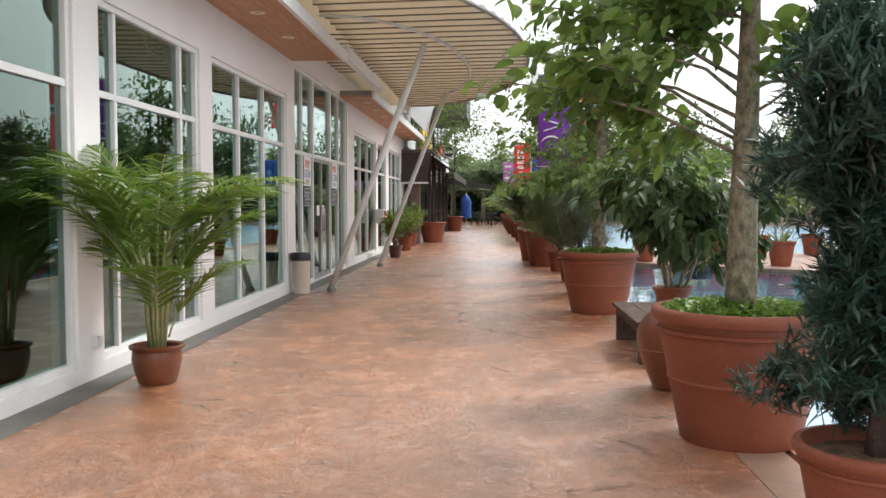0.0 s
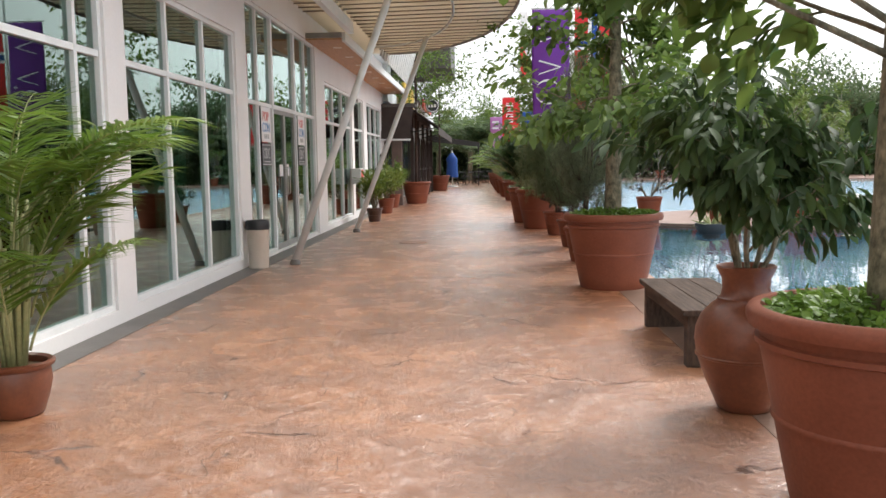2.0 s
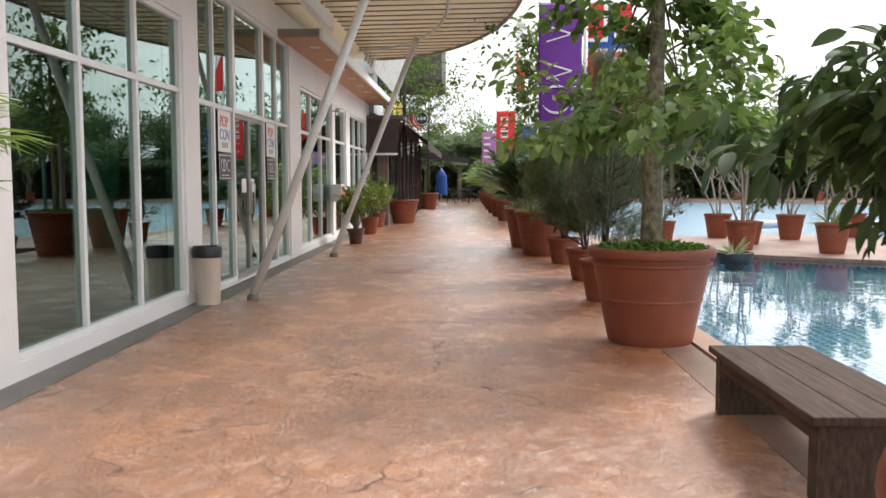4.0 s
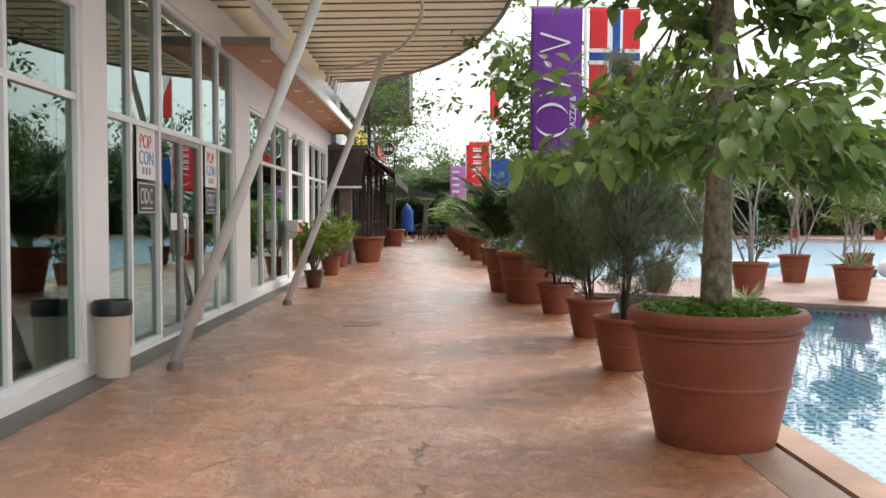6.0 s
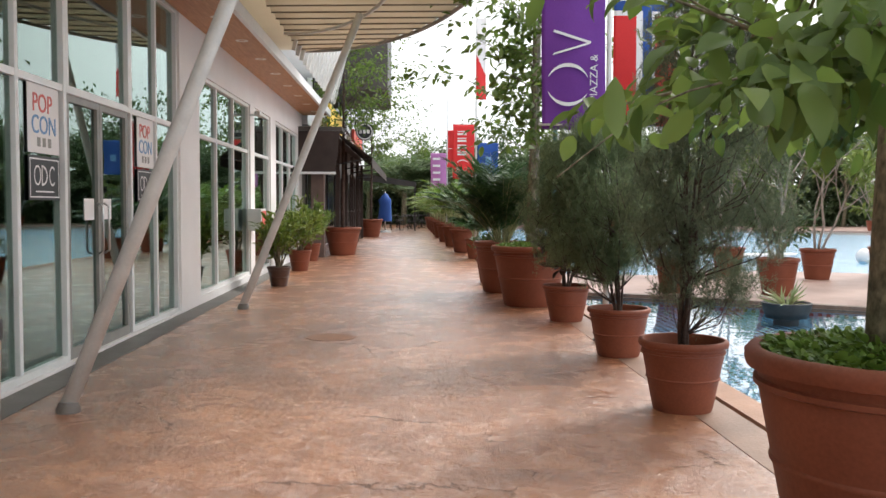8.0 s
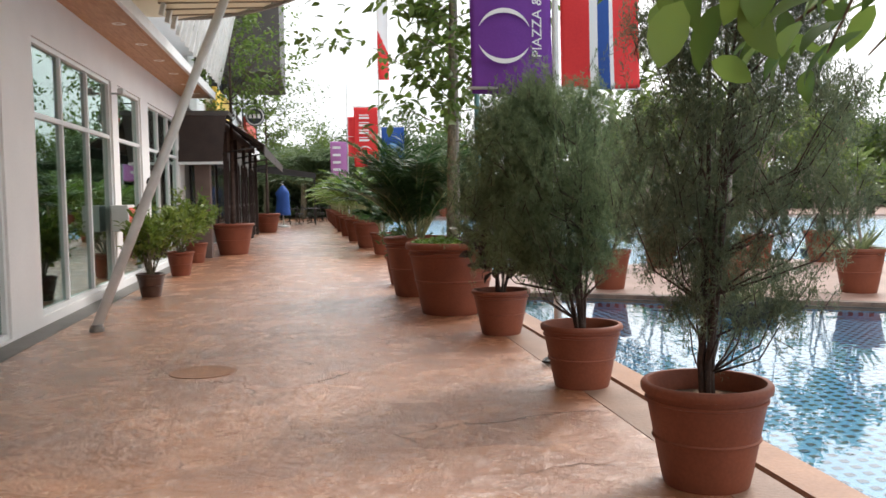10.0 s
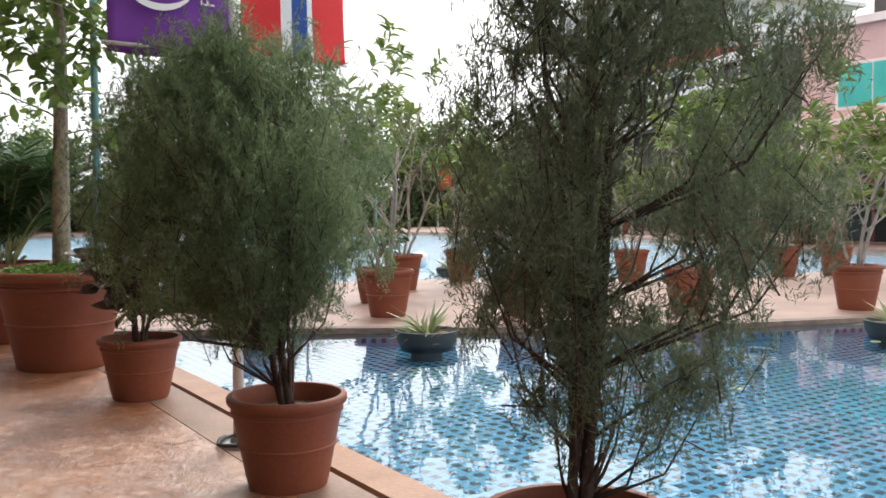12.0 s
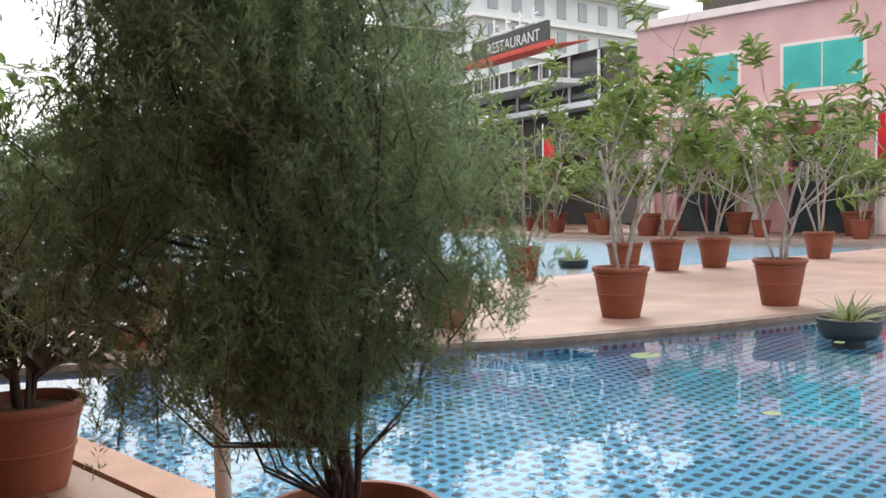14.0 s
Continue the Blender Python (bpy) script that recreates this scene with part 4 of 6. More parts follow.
    tagged(tubes("twigwork", [([tuple(c[i] - up[i] * .07), tuple(c[i] + up[i] * .06)], [.0028, .0012]) for i in sel], M_DARKBARK, t, "", 3), kind="stuff")


def leafy_shrub(t, z0, z1, rad, seed, mat, count, leaf, droop=.5, stems=6, bark=None, wid=.36):
    rng = np.random.default_rng(seed)
    r = random.Random(seed)
    g = Grow(seed)
    for i in range(stems):
        w = i * 2.4
        ln = r.uniform(.15, .75)
        g.limb((0.02 * math.cos(w), 0.02 * math.sin(w), z0 - .04), (ln * math.cos(w) * rad / .5, ln * math.sin(w) * rad / .5, 1), (z1 - z0) * r.uniform(.45, .62), .016, 2, .6, 3, .05, .6)
    tagged(tubes("stemwork", g.runs, bark or M_BARK, t, "", 5), kind="stuff")
    idx = rng.integers(0, len(g.tips), count)
    base = np.array([g.tips[i][0] for i in idx]) + rng.normal(size=(count, 3)) * .04
    ways = rand_ways(rng, np.array([g.tips[i][1] for i in idx]), .6, droop)
    tagged(foliage("foliage", base, ways, rng.uniform(.65, 1.15, count) * leaf, rng.uniform(.8, 1.15, count) * leaf * wid, mat, t, "broad", rng=rng), kind="stuff")


def palm(t, z0, height, fronds, spread, seed, mat, stems=8, leaflet=.26, pairs=34, wid=.1, rise=.55, start=(.15, .38), span=(.62, .95), lift=.22):
    """Clump of canes with arching feathered fronds."""
    rng = np.random.default_rng(seed)
    r = random.Random(seed)
    cane, rach, B, W, LN = [], [], [], [], []
    for i in range(stems):
        w = i * 2.4
        x, y = .08 * math.cos(w), .08 * math.sin(w)
        cane.append(([(x * .6, y * .6, z0 - .04), (x * 1.6, y * 1.6, z0 + height * r.uniform(start[1] * .75, start[1] * 1.05))], [.017, .011]))
    for i in range(fronds):
        w = i * 2.39996 + r.uniform(-.3, .3)
        L = height * r.uniform(*span)
        el = r.uniform(rise, 1.48)
        x, y = .1 * math.cos(w), .1 * math.sin(w)
        p = Vector((x, y, z0 + height * r.uniform(*start)))
        pts = [p]
        d = Vector((math.cos(w) * math.cos(el), math.sin(w) * math.cos(el), math.sin(el)))
        n = 16
        for k in range(n):
            d = (d + Vector((math.cos(w) * .06 * spread, math.sin(w) * .06 * spread, -.028 - .10 * (k / n) ** 2 * spread))).normalized()
            pts.append(pts[-1] + d * L / n)
        rach.append((pts, [.009 * (1 - .85 * k / n) for k in range(n + 1)]))
        for k in range(pairs):
            u = .22 + .77 * k / pairs
            f = u * n
            j = min(n - 1, int(f))
            q = pts[j].lerp(pts[j + 1], f - j)
            dd = (pts[j + 1] - pts[j]).normalized()
            sd = dd.cross(Vector((0, 0, 1))).normalized()
            upv = sd.cross(dd)
            for sgn in (-1, 1):
                wv = dd * .75 + sd * sgn * .9 + upv * lift + Vector((r.gauss(0, .06), r.gauss(0, .06), r.gauss(0, .08)))
                B.append(q)
                W.append(wv)
                LN.append(leaflet * (0.45 + 1.1 * math.sin(math.pi * (.12 + .8 * u))) * .72)
    tagged(tubes("canework", cane, M_STEM, t, "", 7), kind="stuff")
    tagged(tubes("ribwork", rach, M_STEM, t, "", 5), kind="stuff")
    LN = np.array(LN)
    tagged(foliage("frond_foliage", np.array(B), np.array(W), LN, LN * wid, mat, t, "long", rng=rng), kind="stuff")


def spiky(t, z0, n, L, seed, mat, wid=.1):
    rng = np.random.default_rng(seed)
    a = rng.uniform(0, 2 * math.pi, n)
    e = rng.uniform(.1, 1.35, n)
    ways = np.stack([np.cos(a) * np.cos(e), np.sin(a) * np.cos(e), np.sin(e)], 1)
    base = np.stack([.03 * np.cos(a), .03 * np.sin(a), np.full(n, z0)], 1)
    tagged(foliage("foliage", base, ways, rng.uniform(.6, 1.1, n) * L, wid * L, mat, t, "long", rng=rng), kind="stuff")


def frangipani(t, z0, height, rad, seed, count=48, mat=None, stems=3):
    """Bare forked grey limbs with rosettes of long leaves at the tips."""
    rng = np.random.default_rng(seed)
    r = random.Random(seed)
    g = Grow(seed)
    for i in range(stems):
        w = i * 2.1 + r.uniform(0, 1)
        ln = r.uniform(.12, .42)
        g.limb((.04 * math.cos(w), .04 * math.sin(w), z0 - .05), (ln * math.cos(w), ln * math.sin(w), 1), height * .47, .026, 2, .80 * rad / .8, 3, .25, .68)
    tagged(tubes("branchwork", g.runs, M_PALEBARK, t, "pale grey forked limbs", 6), kind="stuff")
    tips = [x for i, x in enumerate(g.tips) if i % 5 >= 2]
    B, W = [], []
    for p, d in tips:
        for k in range(8):
            v = Vector((r.gauss(0, 1), r.gauss(0, 1), r.gauss(0, .5)))
            v = (v - d * v.dot(d)).normalized() + d * r.uniform(.2, .9)
            B.append(p + d * r.uniform(-.06, .05))
            W.append(v + Vector((0, 0, -.15)))
    n = len(B)
    tagged(foliage("foliage", np.array(B), np.array(W), rng.uniform(.14, .25, n), rng.uniform(.042, .066, n), mat or L_FRANGI, t, "broad", rng=rng), kind="stuff")


ROW = "terracotta pots along the pool edge"

# large pots with trees
for x, y, sd in ((2.18, 4.03, 3), (2.05, 10.2, 5), (1.86, 18.72, 9)):
    t = thing("potted_tree", x, y, 0, "large terracotta pot with a broad-leaved tree and low creeper", "potted tree", ROW)
    pot_parts(t, 0.53, 0.80)
    if sd == 9:
        broad_tree(t, .7, 1.9, 1.2, 2.9, sd, .15, 900, .06, bark=M_BARK, levels=5)
    else:
        broad_tree(t, .7, 1.6, 1.65, 2.8, sd, .142 if sd == 5 else .155, 4000 if sd == 5 else 3900, levels=4, trunk_r=.086, thin=sd == 5, extra=((.6, .9), (1, .2), (.8, -.6), (-.8, -.6), (-.35, -1)) if sd == 5 else (),
                   tufts=((-1.15, .10, 1.68), (-.92, .30, 1.70), (-.70, .62, 1.74), (-.31, 1.42, 1.78), (.1, 1.5, 1.76), (.4, 1.3, 1.72), (.25, .95, 1.80), (.55, .75, 1.86), (.7, 1.25, 1.78), (-.1, 1.0, 1.95), (-.5, .95, 1.98), (.0, 1.25, 1.66), (.3, 1.05, 1.66), (.55, 1.05, 1.70), (-.3, 1.1, 1.70)) if sd == 5 else ((-1.45, .3, 2.2), (-1.2, .1, 2.35), (-1.05, .5, 2.25), (-.75, -.35, 2.25), (-1.3, -.1, 2.6)))
    ground_cover(t, .45, .735, 3000, sd, leaf=.036)

# blue-green conifer by the first large pot
t = thing("potted_conifer", 2.17, 2.1, 0, "terracotta pot with a dark blue-green layered conifer", "potted shrub", ROW)
pot_parts(t, .31, .50)
layered_conifer(t, .45, 2.05, .42, 21, L_BLUE, 38000, .10, .074, 70, .026, (.45, .85))

# urn with a drooping plant
t = thing("clay_urn", 2.06, 5.47, 0, "rounded brown clay urn with flared neck and drooping dark plant", "urn")
urn = [(.125, 0), (.14, .008), (.165, .06), (.215, .18), (.252, .29), (.268, .385), (.262, .45), (.235, .52), (.185, .575), (.150, .60), (.150, .615), (.132, .625), (.124, .67), (.128, .72), (.150, .765),
       (.158, .782), (.150, .79), (.125, .765), (.112, .70)]
lathe("urn_body", urn, M_GLAZED, t, "", 44)
lathe("groove", [(.254, .295), (.264, .302), (.265, .310), (.258, .316)], M_GLAZED, t, "", 44, close=False)
leafy_shrub(t, .70, 1.78, .43, 31, L_DARK, 1700, .135, 1.6, 8, wid=.36)

# wooden bench
t = thing("bench", 2.30, 7.18, 0, "weathered dark timber bench with plank seat", "bench")
for k in range(3):
    boxes("plank", [(-.365 + k * .193, -.79, .345, -.365 + k * .193 + .189, .79, .385)], M_WOOD, t, bevel=.004)
for yy in (-.75, .66):
    boxes("end_panel", [(-.33, yy, 0, .185, yy + .09, .344)], M_WOOD, t, bevel=.004)
boxes("apron", [(-.328, -.66, .262, -.288, .66, .344)], M_WOOD, t, bevel=.003)
boxes("apron", [(.145, -.66, .262, .185, .66, .344)], M_WOOD, t, bevel=.003)

# medium pots along the pool
t = thing("potted_juniper", 2.04, 12.68, 0, "terracotta pot with a tall loose grey-green juniper", "potted shrub", ROW)
pot_parts(t, .29, .465, soil=.8)
juniper(t, .40, .62, 2.7, .52, (.11, -.02), 41, L_LOOSE, 4000, 5, True, .78)
t = thing("potted_juniper", 2.11, 14.75, 0, "terracotta pot with a dense rounded green juniper", "potted shrub", ROW)
pot_parts(t, .28, .43, soil=.8)
juniper(t, .36, .76, 1.97, .66, (-.19, .11), 43, L_JUNIPER, 5000, 6, False, .85)
t = thing("potted_shrub", 2.06, 17.1, 0, "terracotta pot with a dark red-leaved rubber shrub", "potted shrub", ROW)
pot_parts(t, .28, .42)
leafy_shrub(t, .36, 1.25, .4, 45, L_RED, 650, .16, .1, 7, M_DARKBARK, .5)
t = thing("potted_palm", 1.68, 20.55, 0, "tall terracotta pot with a dark spreading palm", "potted palm", ROW)
pot_parts(t, .45, .78)
palm(t, .7, 1.65, 76, .45, 51, L_DPALM, 5, .30, 44, .07, 1.05, (.0, .2), (.5, .85))
t = thing("potted_shrub", 1.62, 22.1, 0, "small terracotta pot with a low green shrub", "potted shrub", ROW)
pot_parts(t, .24, .42)
leafy_shrub(t, .36, .9, .3, 55, L_DARK, 200, .12, .2)
for i, (x, y) in enumerate(((1.91, 28.95), (1.78, 31.9), (1.68, 35.3), (1.6, 38.9), (1.56, 42.9), (1.55, 46.5), (1.53, 50.0), (1.5, 54.0), (1.5, 58.0))):
    t = thing("potted_palm", x, y, 0, "terracotta pot with a light green feathery palm", "potted palm", ROW)
    pot_parts(t, .42 if i else .3, .66 if i else .5)
    palm(t, .55 if i else .42, 1.7 if i else 1.0, 30, .85, 60 + i, L_PALM if i > 1 else L_DPALM, 5, .3, 22, .13)

# shopfront side
t = thing("potted_palm", -1.98, 5.43, 0, "small glazed pot with a tall feathery areca palm", "potted palm")
lathe("pot", [(.13, 0), (.145, .01), (.175, .10), (.195, .19), (.19, .25), (.185, .265), (.21, .28), (.215, .30), (.2, .31), (.175, .30), (.17, .26)], M_GLAZED, t, "glazed brown pot", 40)
raw("soil", [(0.17 * math.cos(k * .3142), 0.17 * math.sin(k * .3142), .265) for k in range(20)], [tuple(range(20))], M_SOIL, t)
palm(t, .27, 1.78, 26, .85, 71, L_PALM, 12, .36, 40, .054, .95, (.05, .5), (.48, .80), .0)
for x, y, r_, hh, sd, m in ((-1.9, 21.45, .2, .32, 73, M_DARKCLAY), (-1.98, 24.8, .24, .42, 74, M_TERRA), (-2.1, 27.9, .24, .42, 75, M_TERRA)):
    t = thing("potted_shrub", x, y, 0, "small clay pot with a bushy light green shrub by glass", "potted shrub", "pots by the shop window")
    pot_parts(t, r_, hh, m)
    leafy_shrub(t, hh * .9, 1.12 if sd == 73 else 1.25, .29, sd, L_LIME if sd != 75 else L_BROAD, 1500, .12, .1, 10, wid=.36)
for x, y, sd in ((-1.55, 30.45, 81), (-1.38, 43.7, 82)):
    t = thing("potted_tree", x, y, 0, "large terracotta pot with a slender tree before brown awnings", "potted tree")
    pot_parts(t, .5, .74)
    broad_tree(t, .65, 3.0, 2.1, 4.8, sd, .12, 2100, .05, L_BROAD, M_DARKBARK, 6,
               tufts=((1.2, 0, 4.2), (1.8, -.3, 4.6), (2.2, .3, 5.2), (1.0, .5, 5.4), (1.6, -.5, 5.8), (.6, -.6, 3.7), (2.0, .4, 4.0), (1.3, -.4, 5.0)))

# litter bin
t = thing("litter_bin", -2.35, 12.3, 0, "cream plastic bin with a black bag over its rim", "bin")
lathe("bin_body", [(.125, 0), (.132, .01), (.148, .58), (.153, .585), (.153, .60), (.14, .61)], M_BIN, t, "", 32)
lathe("bag", [(.158, .52), (.163, .55), (.160, .62), (.150, .645), (.130, .64), (.12, .56), (.0, .50)], M_BAG, t, "black bin bag folded over the rim", 32, .02, close=False)


# ---- flags and poles ----
def cloth(name, x0, x1, z0, z1, y, colour, parent, seed, wave=.03, nx=14, nz=20, label="", pick=None, mats=None):
    """Hanging cloth with soft folds; pick(u, v) names the colour of each cell."""
    r = random.Random(seed)
    p1, p2 = r.uniform(0, 6), r.uniform(0, 6)
    verts, faces, idx = [], [], []
    for j in range(nz + 1):
        for i in range(nx + 1):
            u, v = i / nx, j / nz
            verts.append((x0 + (x1 - x0) * u + .012 * math.sin(v * 5 + p1) * (1 - v), y + wave * math.sin(u * 4.5 + p1 + v * 2) * (.4 + .6 * (1 - v)) + .3 * wave * math.sin(v * 9 + p2),
                          z0 + (z1 - z0) * v - .012 * math.sin(u * math.pi) * (1 - v)))
    for j in range(nz):
        for i in range(nx):
            a = j * (nx + 1) + i
            faces.append((a, a + 1, a + nx + 2, a + nx + 1))
            idx.append(pick((i + .5) / nx, (j + .5) / nz) if pick else 0)
    ob = raw(name, verts, faces, mats or colour, parent, label, True)
    for poly, k in zip(ob.data.polygons, idx):
        poly.material_index = k
    md = ob.modifiers.new("thick", "SOLIDIFY")
    md.thickness = .004
    return ob, verts, nx, nz


def cross(u, v):
    """Red field, white-edged blue cross lying on its side."""
    du, dv = abs(u - .5), abs(v - .66)
    if du < .075 or dv < .028:
        return 2
    if du < .15 or dv < .056:
        return 1
    return 0


def arc_marks(parent, cx, cz, rad, y, mat, name):
    """Two thin crescents round an empty middle."""
    for a0, a1 in ((200, 335), (20, 160)):
        verts, faces = [], []
        n = 20
        for i in range(n + 1):
            w = radians(a0 + (a1 - a0) * i / n)
            th = .16 * rad * math.sin(math.pi * i / n) + .01 * rad
            for q in (rad, rad - th):
                verts.append((cx + q * math.cos(w), y, cz + q * math.sin(w)))
        faces = [(2 * i, 2 * i + 1, 2 * i + 3, 2 * i + 2) for i in range(n)]
        ob = raw(name, verts, faces, mat, parent)
        md = ob.modifiers.new("thick", "SOLIDIFY")
        md.thickness = .004


def text_mark(body, x, y, z, size, parent, mat, rx=90, ry=0, rz=0, name="lettering"):
    cu = bpy.data.curves.new(name, "FONT")
    cu.body, cu.size, cu.extrude = body, size, .002
    cu.materials.append(mat)
    tmp = new(name + "_source", cu)
    bpy.context.view_layer.update()
    me = bpy.data.meshes.new_from_object(tmp.evaluated_get(bpy.context.evaluated_depsgraph_get()))
    bpy.data.objects.remove(tmp)
    ob = new(name, me)
    if parent:
        ob.parent = parent
    ob.matrix_basis = pose(x, y, z, rx, ry, rz)
    return ob


def pole_set(x, y, z0, z1, tall, label):
    s = thing("flag_pole", x, y, 0, label, "flag pole", "flag poles along the pool")
    tubes("pole", [([(0, 0, .02), (0, 0, tall)], [.03, .022])], M_STEEL, s, sides=12)
    lathe("base_plate", [(.11, 0), (.11, .012), (.05, .02), (.045, .05)], M_CHROME, s, "round steel base plate", 20)
    for z in (z0, z1):
        tubes("arm", [([(-.68, 0, z), (.68, 0, z)], .012)], M_STEEL, s, sides=8)
    return s


s = pole_set(2.17, 15.54, 2.12, 3.86, 4.6, "steel pole with purple banner and red flag with cross")
banner, bv, _, _ = cloth("banner", -.66, -.04, 2.08, 3.84, -.02, M_PURPLE, s, 4, .02, label="purple banner with white crescents")
arc_marks(s, -.41, 2.50, .205, -.062, M_WHITECLOTH, "crescent")
for z in (2.78, 3.30):
    bm = bmesh.new()
    for a, c in (((-.56, z), (-.20, z + .11)), ((-.20, z + .11), (-.56, z + .22))):
        dx, dz = .012, .022
        bm.faces.new([bm.verts.new(p) for p in ((a[0], -.064, a[1]), (c[0], -.064, c[1]), (c[0] + dx, -.064, c[1] + dz), (a[0] + dx, -.064, a[1] + dz))])
    ob = part("white_mark", bm, M_WHITECLOTH, s)
    ob.modifiers.new("thick", "SOLIDIFY").thickness = .004
text_mark("PIAZZA &", -.125, -.062, 2.34, .105, s, M_WHITECLOTH, 90, -90, 0)
cloth("flag", .04, .66, 2.12, 3.84, -.02, None, s, 7, .03, 20, 36, "red flag with white-edged blue cross", cross, [M_REDCLOTH, M_WHITECLOTH, M_BLUECLOTH])

t = thing("cable", 2.17, 15.54, 0, "black cable coiled at the foot of the flag pole", "cable")
coil = [((.12 + .02 * math.sin(k)) * math.cos(k * .5), (.12 + .02 * math.cos(k * 1.3)) * math.sin(k * .5), .022 + .002 * (k % 3)) for k in range(26)] + [(.05, -.3, .012), (.02, -.55, .010)]
tubes("lead", [(coil, .009)], M_RUBBER, t)
s = pole_set(2.0, 30.5, 2.1, 3.5, 6.6, "steel pole with a red banner and a blue flag")
cloth("banner", -.62, -.04, 2.05, 3.48, -.02, M_REDCLOTH, s, 9, .02, label="red banner with white marks")
arc_marks(s, -.36, 2.38, .17, -.062, M_WHITECLOTH, "crescent")
for z in (2.66, 2.84, 3.02, 3.2):
    boxes("white_mark", [(-.50, -.064, z, -.26, -.060, z + .05), (-.50, -.064, z + .08, -.26, -.060, z + .105)], M_WHITECLOTH, s)
cloth("flag", .04, .6, 2.1, 3.0, -.02, M_BLUECLOTH, s, 11, .05, label="blue flag with a pale crest")
boxes("crest", [(.25, -.09, 2.45, .40, -.086, 2.62)], M_SIGNBLUE, s)
cloth("flag", .0, .26, 4.15, 6.3, -.02, None, s, 12, .05, 16, 80, "limp red and white flag", lambda u, v: 0 if v + .25 * u < .55 else 1, [M_REDCLOTH, M_WHITECLOTH])
s = pole_set(1.86, 45.5, 2.3, 3.8, 7.5, "steel pole with a lilac banner and a red flag")
cloth("banner", -.72, -.04, 2.1, 3.6, -.02, M_LILAC, s, 14, .03, label="lilac banner with pale marks")
for z in (2.4, 2.7, 3.0, 3.3):
    boxes("white_mark", [(-.62, -.07, z, -.3, -.066, z + .1)], M_WHITECLOTH, s)
cloth("flag", .0, .5, 3.0, 4.6, -.02, M_REDCLOTH, s, 15, .08, label="red flag")
t = thing("post", 2.24, 19.1, 0, "slender teal-painted steel post beside the pots", "post")
tubes("shaft", [([(0, 0, 0), (0, 0, 4.6)], [.036, .03])], M_TEALPOLE, t, sides=12)
lathe("base_plate", [(.09, 0), (.09, .012), (.05, .02)], M_TEALPOLE, t, "", 16)

# tall slim tree rising from the palm pots
t = thing("potted_tree", 2.0, 19.3, 0, "slim pale-barked tree with sparse airy leaves in a terracotta pot", "potted tree", ROW)
pot_parts(t, .3, .5)
broad_tree(t, .42, 2.3, 2.9, 3.9, 92, .13, 1000, .05, bark=M_PALEBARK, levels=4)

# ---- pool deck pots ----
GP = "pots on the pool deck"
kinds = []
for sd, hgt, rd in ((101, 3.5, 1.0), (102, 3.2, .95), (103, 3.6, 1.15), (104, 2.9, .9)):
    t = thing("potted_frangipani", 0, 0, -.035, "terracotta pot with a forked pale frangipani tree", "potted tree", GP)
    pot_parts(t, .33, .58)
    frangipani(t, .5, hgt, rd, sd)
    kinds.append(t)
spots = [(5.92, 20.33), (9.15, 18.36), (12.1, 22.2), (11.28, 17.41), (6.45, 23.9), (7.95, 23.3), (14.0, 21.4), (16.4, 20.9), (19.8, 20.2), (14.2, 16.6), (17.5, 15.6), (9.7, 24.1), (15.3, 21.3)]
for i, (x, y) in enumerate(spots):
    if i < 4:
        kinds[i].matrix_world = pose(x, y, -.035, 0, 0, 40 * i)
    else:
        copy_thing(kinds[i % 4], pose(x, y, -.035, 0, 0, 67 * i))
t = thing("potted_spiky_plant", 7.35, 19.46, -.035, "terracotta pot with pale spiky leaves on the pool deck", "potted plant", GP)
pot_parts(t, .33, .58)
spiky(t, .5, 46, .5, 111, L_SPIKE, .09)
frangipani(t, .5, 1.9, .6, 112, stems=2)
t = thing("potted_shrub", 4.45, 20.85, -.035, "brown pot with a thin twiggy shrub on the pool deck", "potted plant", GP)
pot_parts(t, .3, .55)
leafy_shrub(t, .48, 1.3, .4, 113, L_RED, 150, .12, .2, 6)
t = thing("potted_cordyline", 6.55, 21.8, -.035, "terracotta pot with a red-brown leafy shrub and teal stake", "potted plant", GP)
pot_parts(t, .28, .5)
leafy_shrub(t, .45, 1.5, .35, 114, L_DARK, 160, .14, .3, 5)
tubes("stake", [([(.05, 0, .4), (.05, 0, 1.5)], .015)], M_TEALPOLE, t, "teal stake")
for x, y in ((5.2, 18.33), (9.7, 16.02), (10.7, 25.9), (15.5, 23.6)):
    t = thing("planter_bowl", x, y, BED, "round black bowl with pale spiky plant standing in the pool", "planter", "bowls in the pool")
    up = -BED + WATER
    lathe("bowl", [(.16, 0), (.16, up - .06), (.25, up - .04), (.30, up + .05), (.32, up + .16), (.30, up + .165), (.27, up + .12)], M_RUBBER, t, "", 36)
    raw("soil", [(.28 * math.cos(k * .3142), .28 * math.sin(k * .3142), up + .12) for k in range(20)], [tuple(range(20))], M_SOIL, t)
    spiky(t, up + .11, 44, .42, int(x * 10), L_SPIKE, .085)
for x, y in ((11.6, 28.5), (10.6, 24.6)):
    t = thing("globe_lamp", x, y, WATER - .02 if y > 25 else -.035, "white globe lamp at the pool", "lamp", "globe lamps")
    lathe("globe", [(.001, 0.0)] + [(.2 * math.sin(w), .2 - .2 * math.cos(w)) for w in np.linspace(.15, math.pi - .02, 14)], M_WHITECLOTH, t, "", 24)
bt = thing("rowing_boat", 9.4, 29.6, WATER - .04, "small white and pink boat on the pool", "boat", rz=20)
hull, hf = [], []
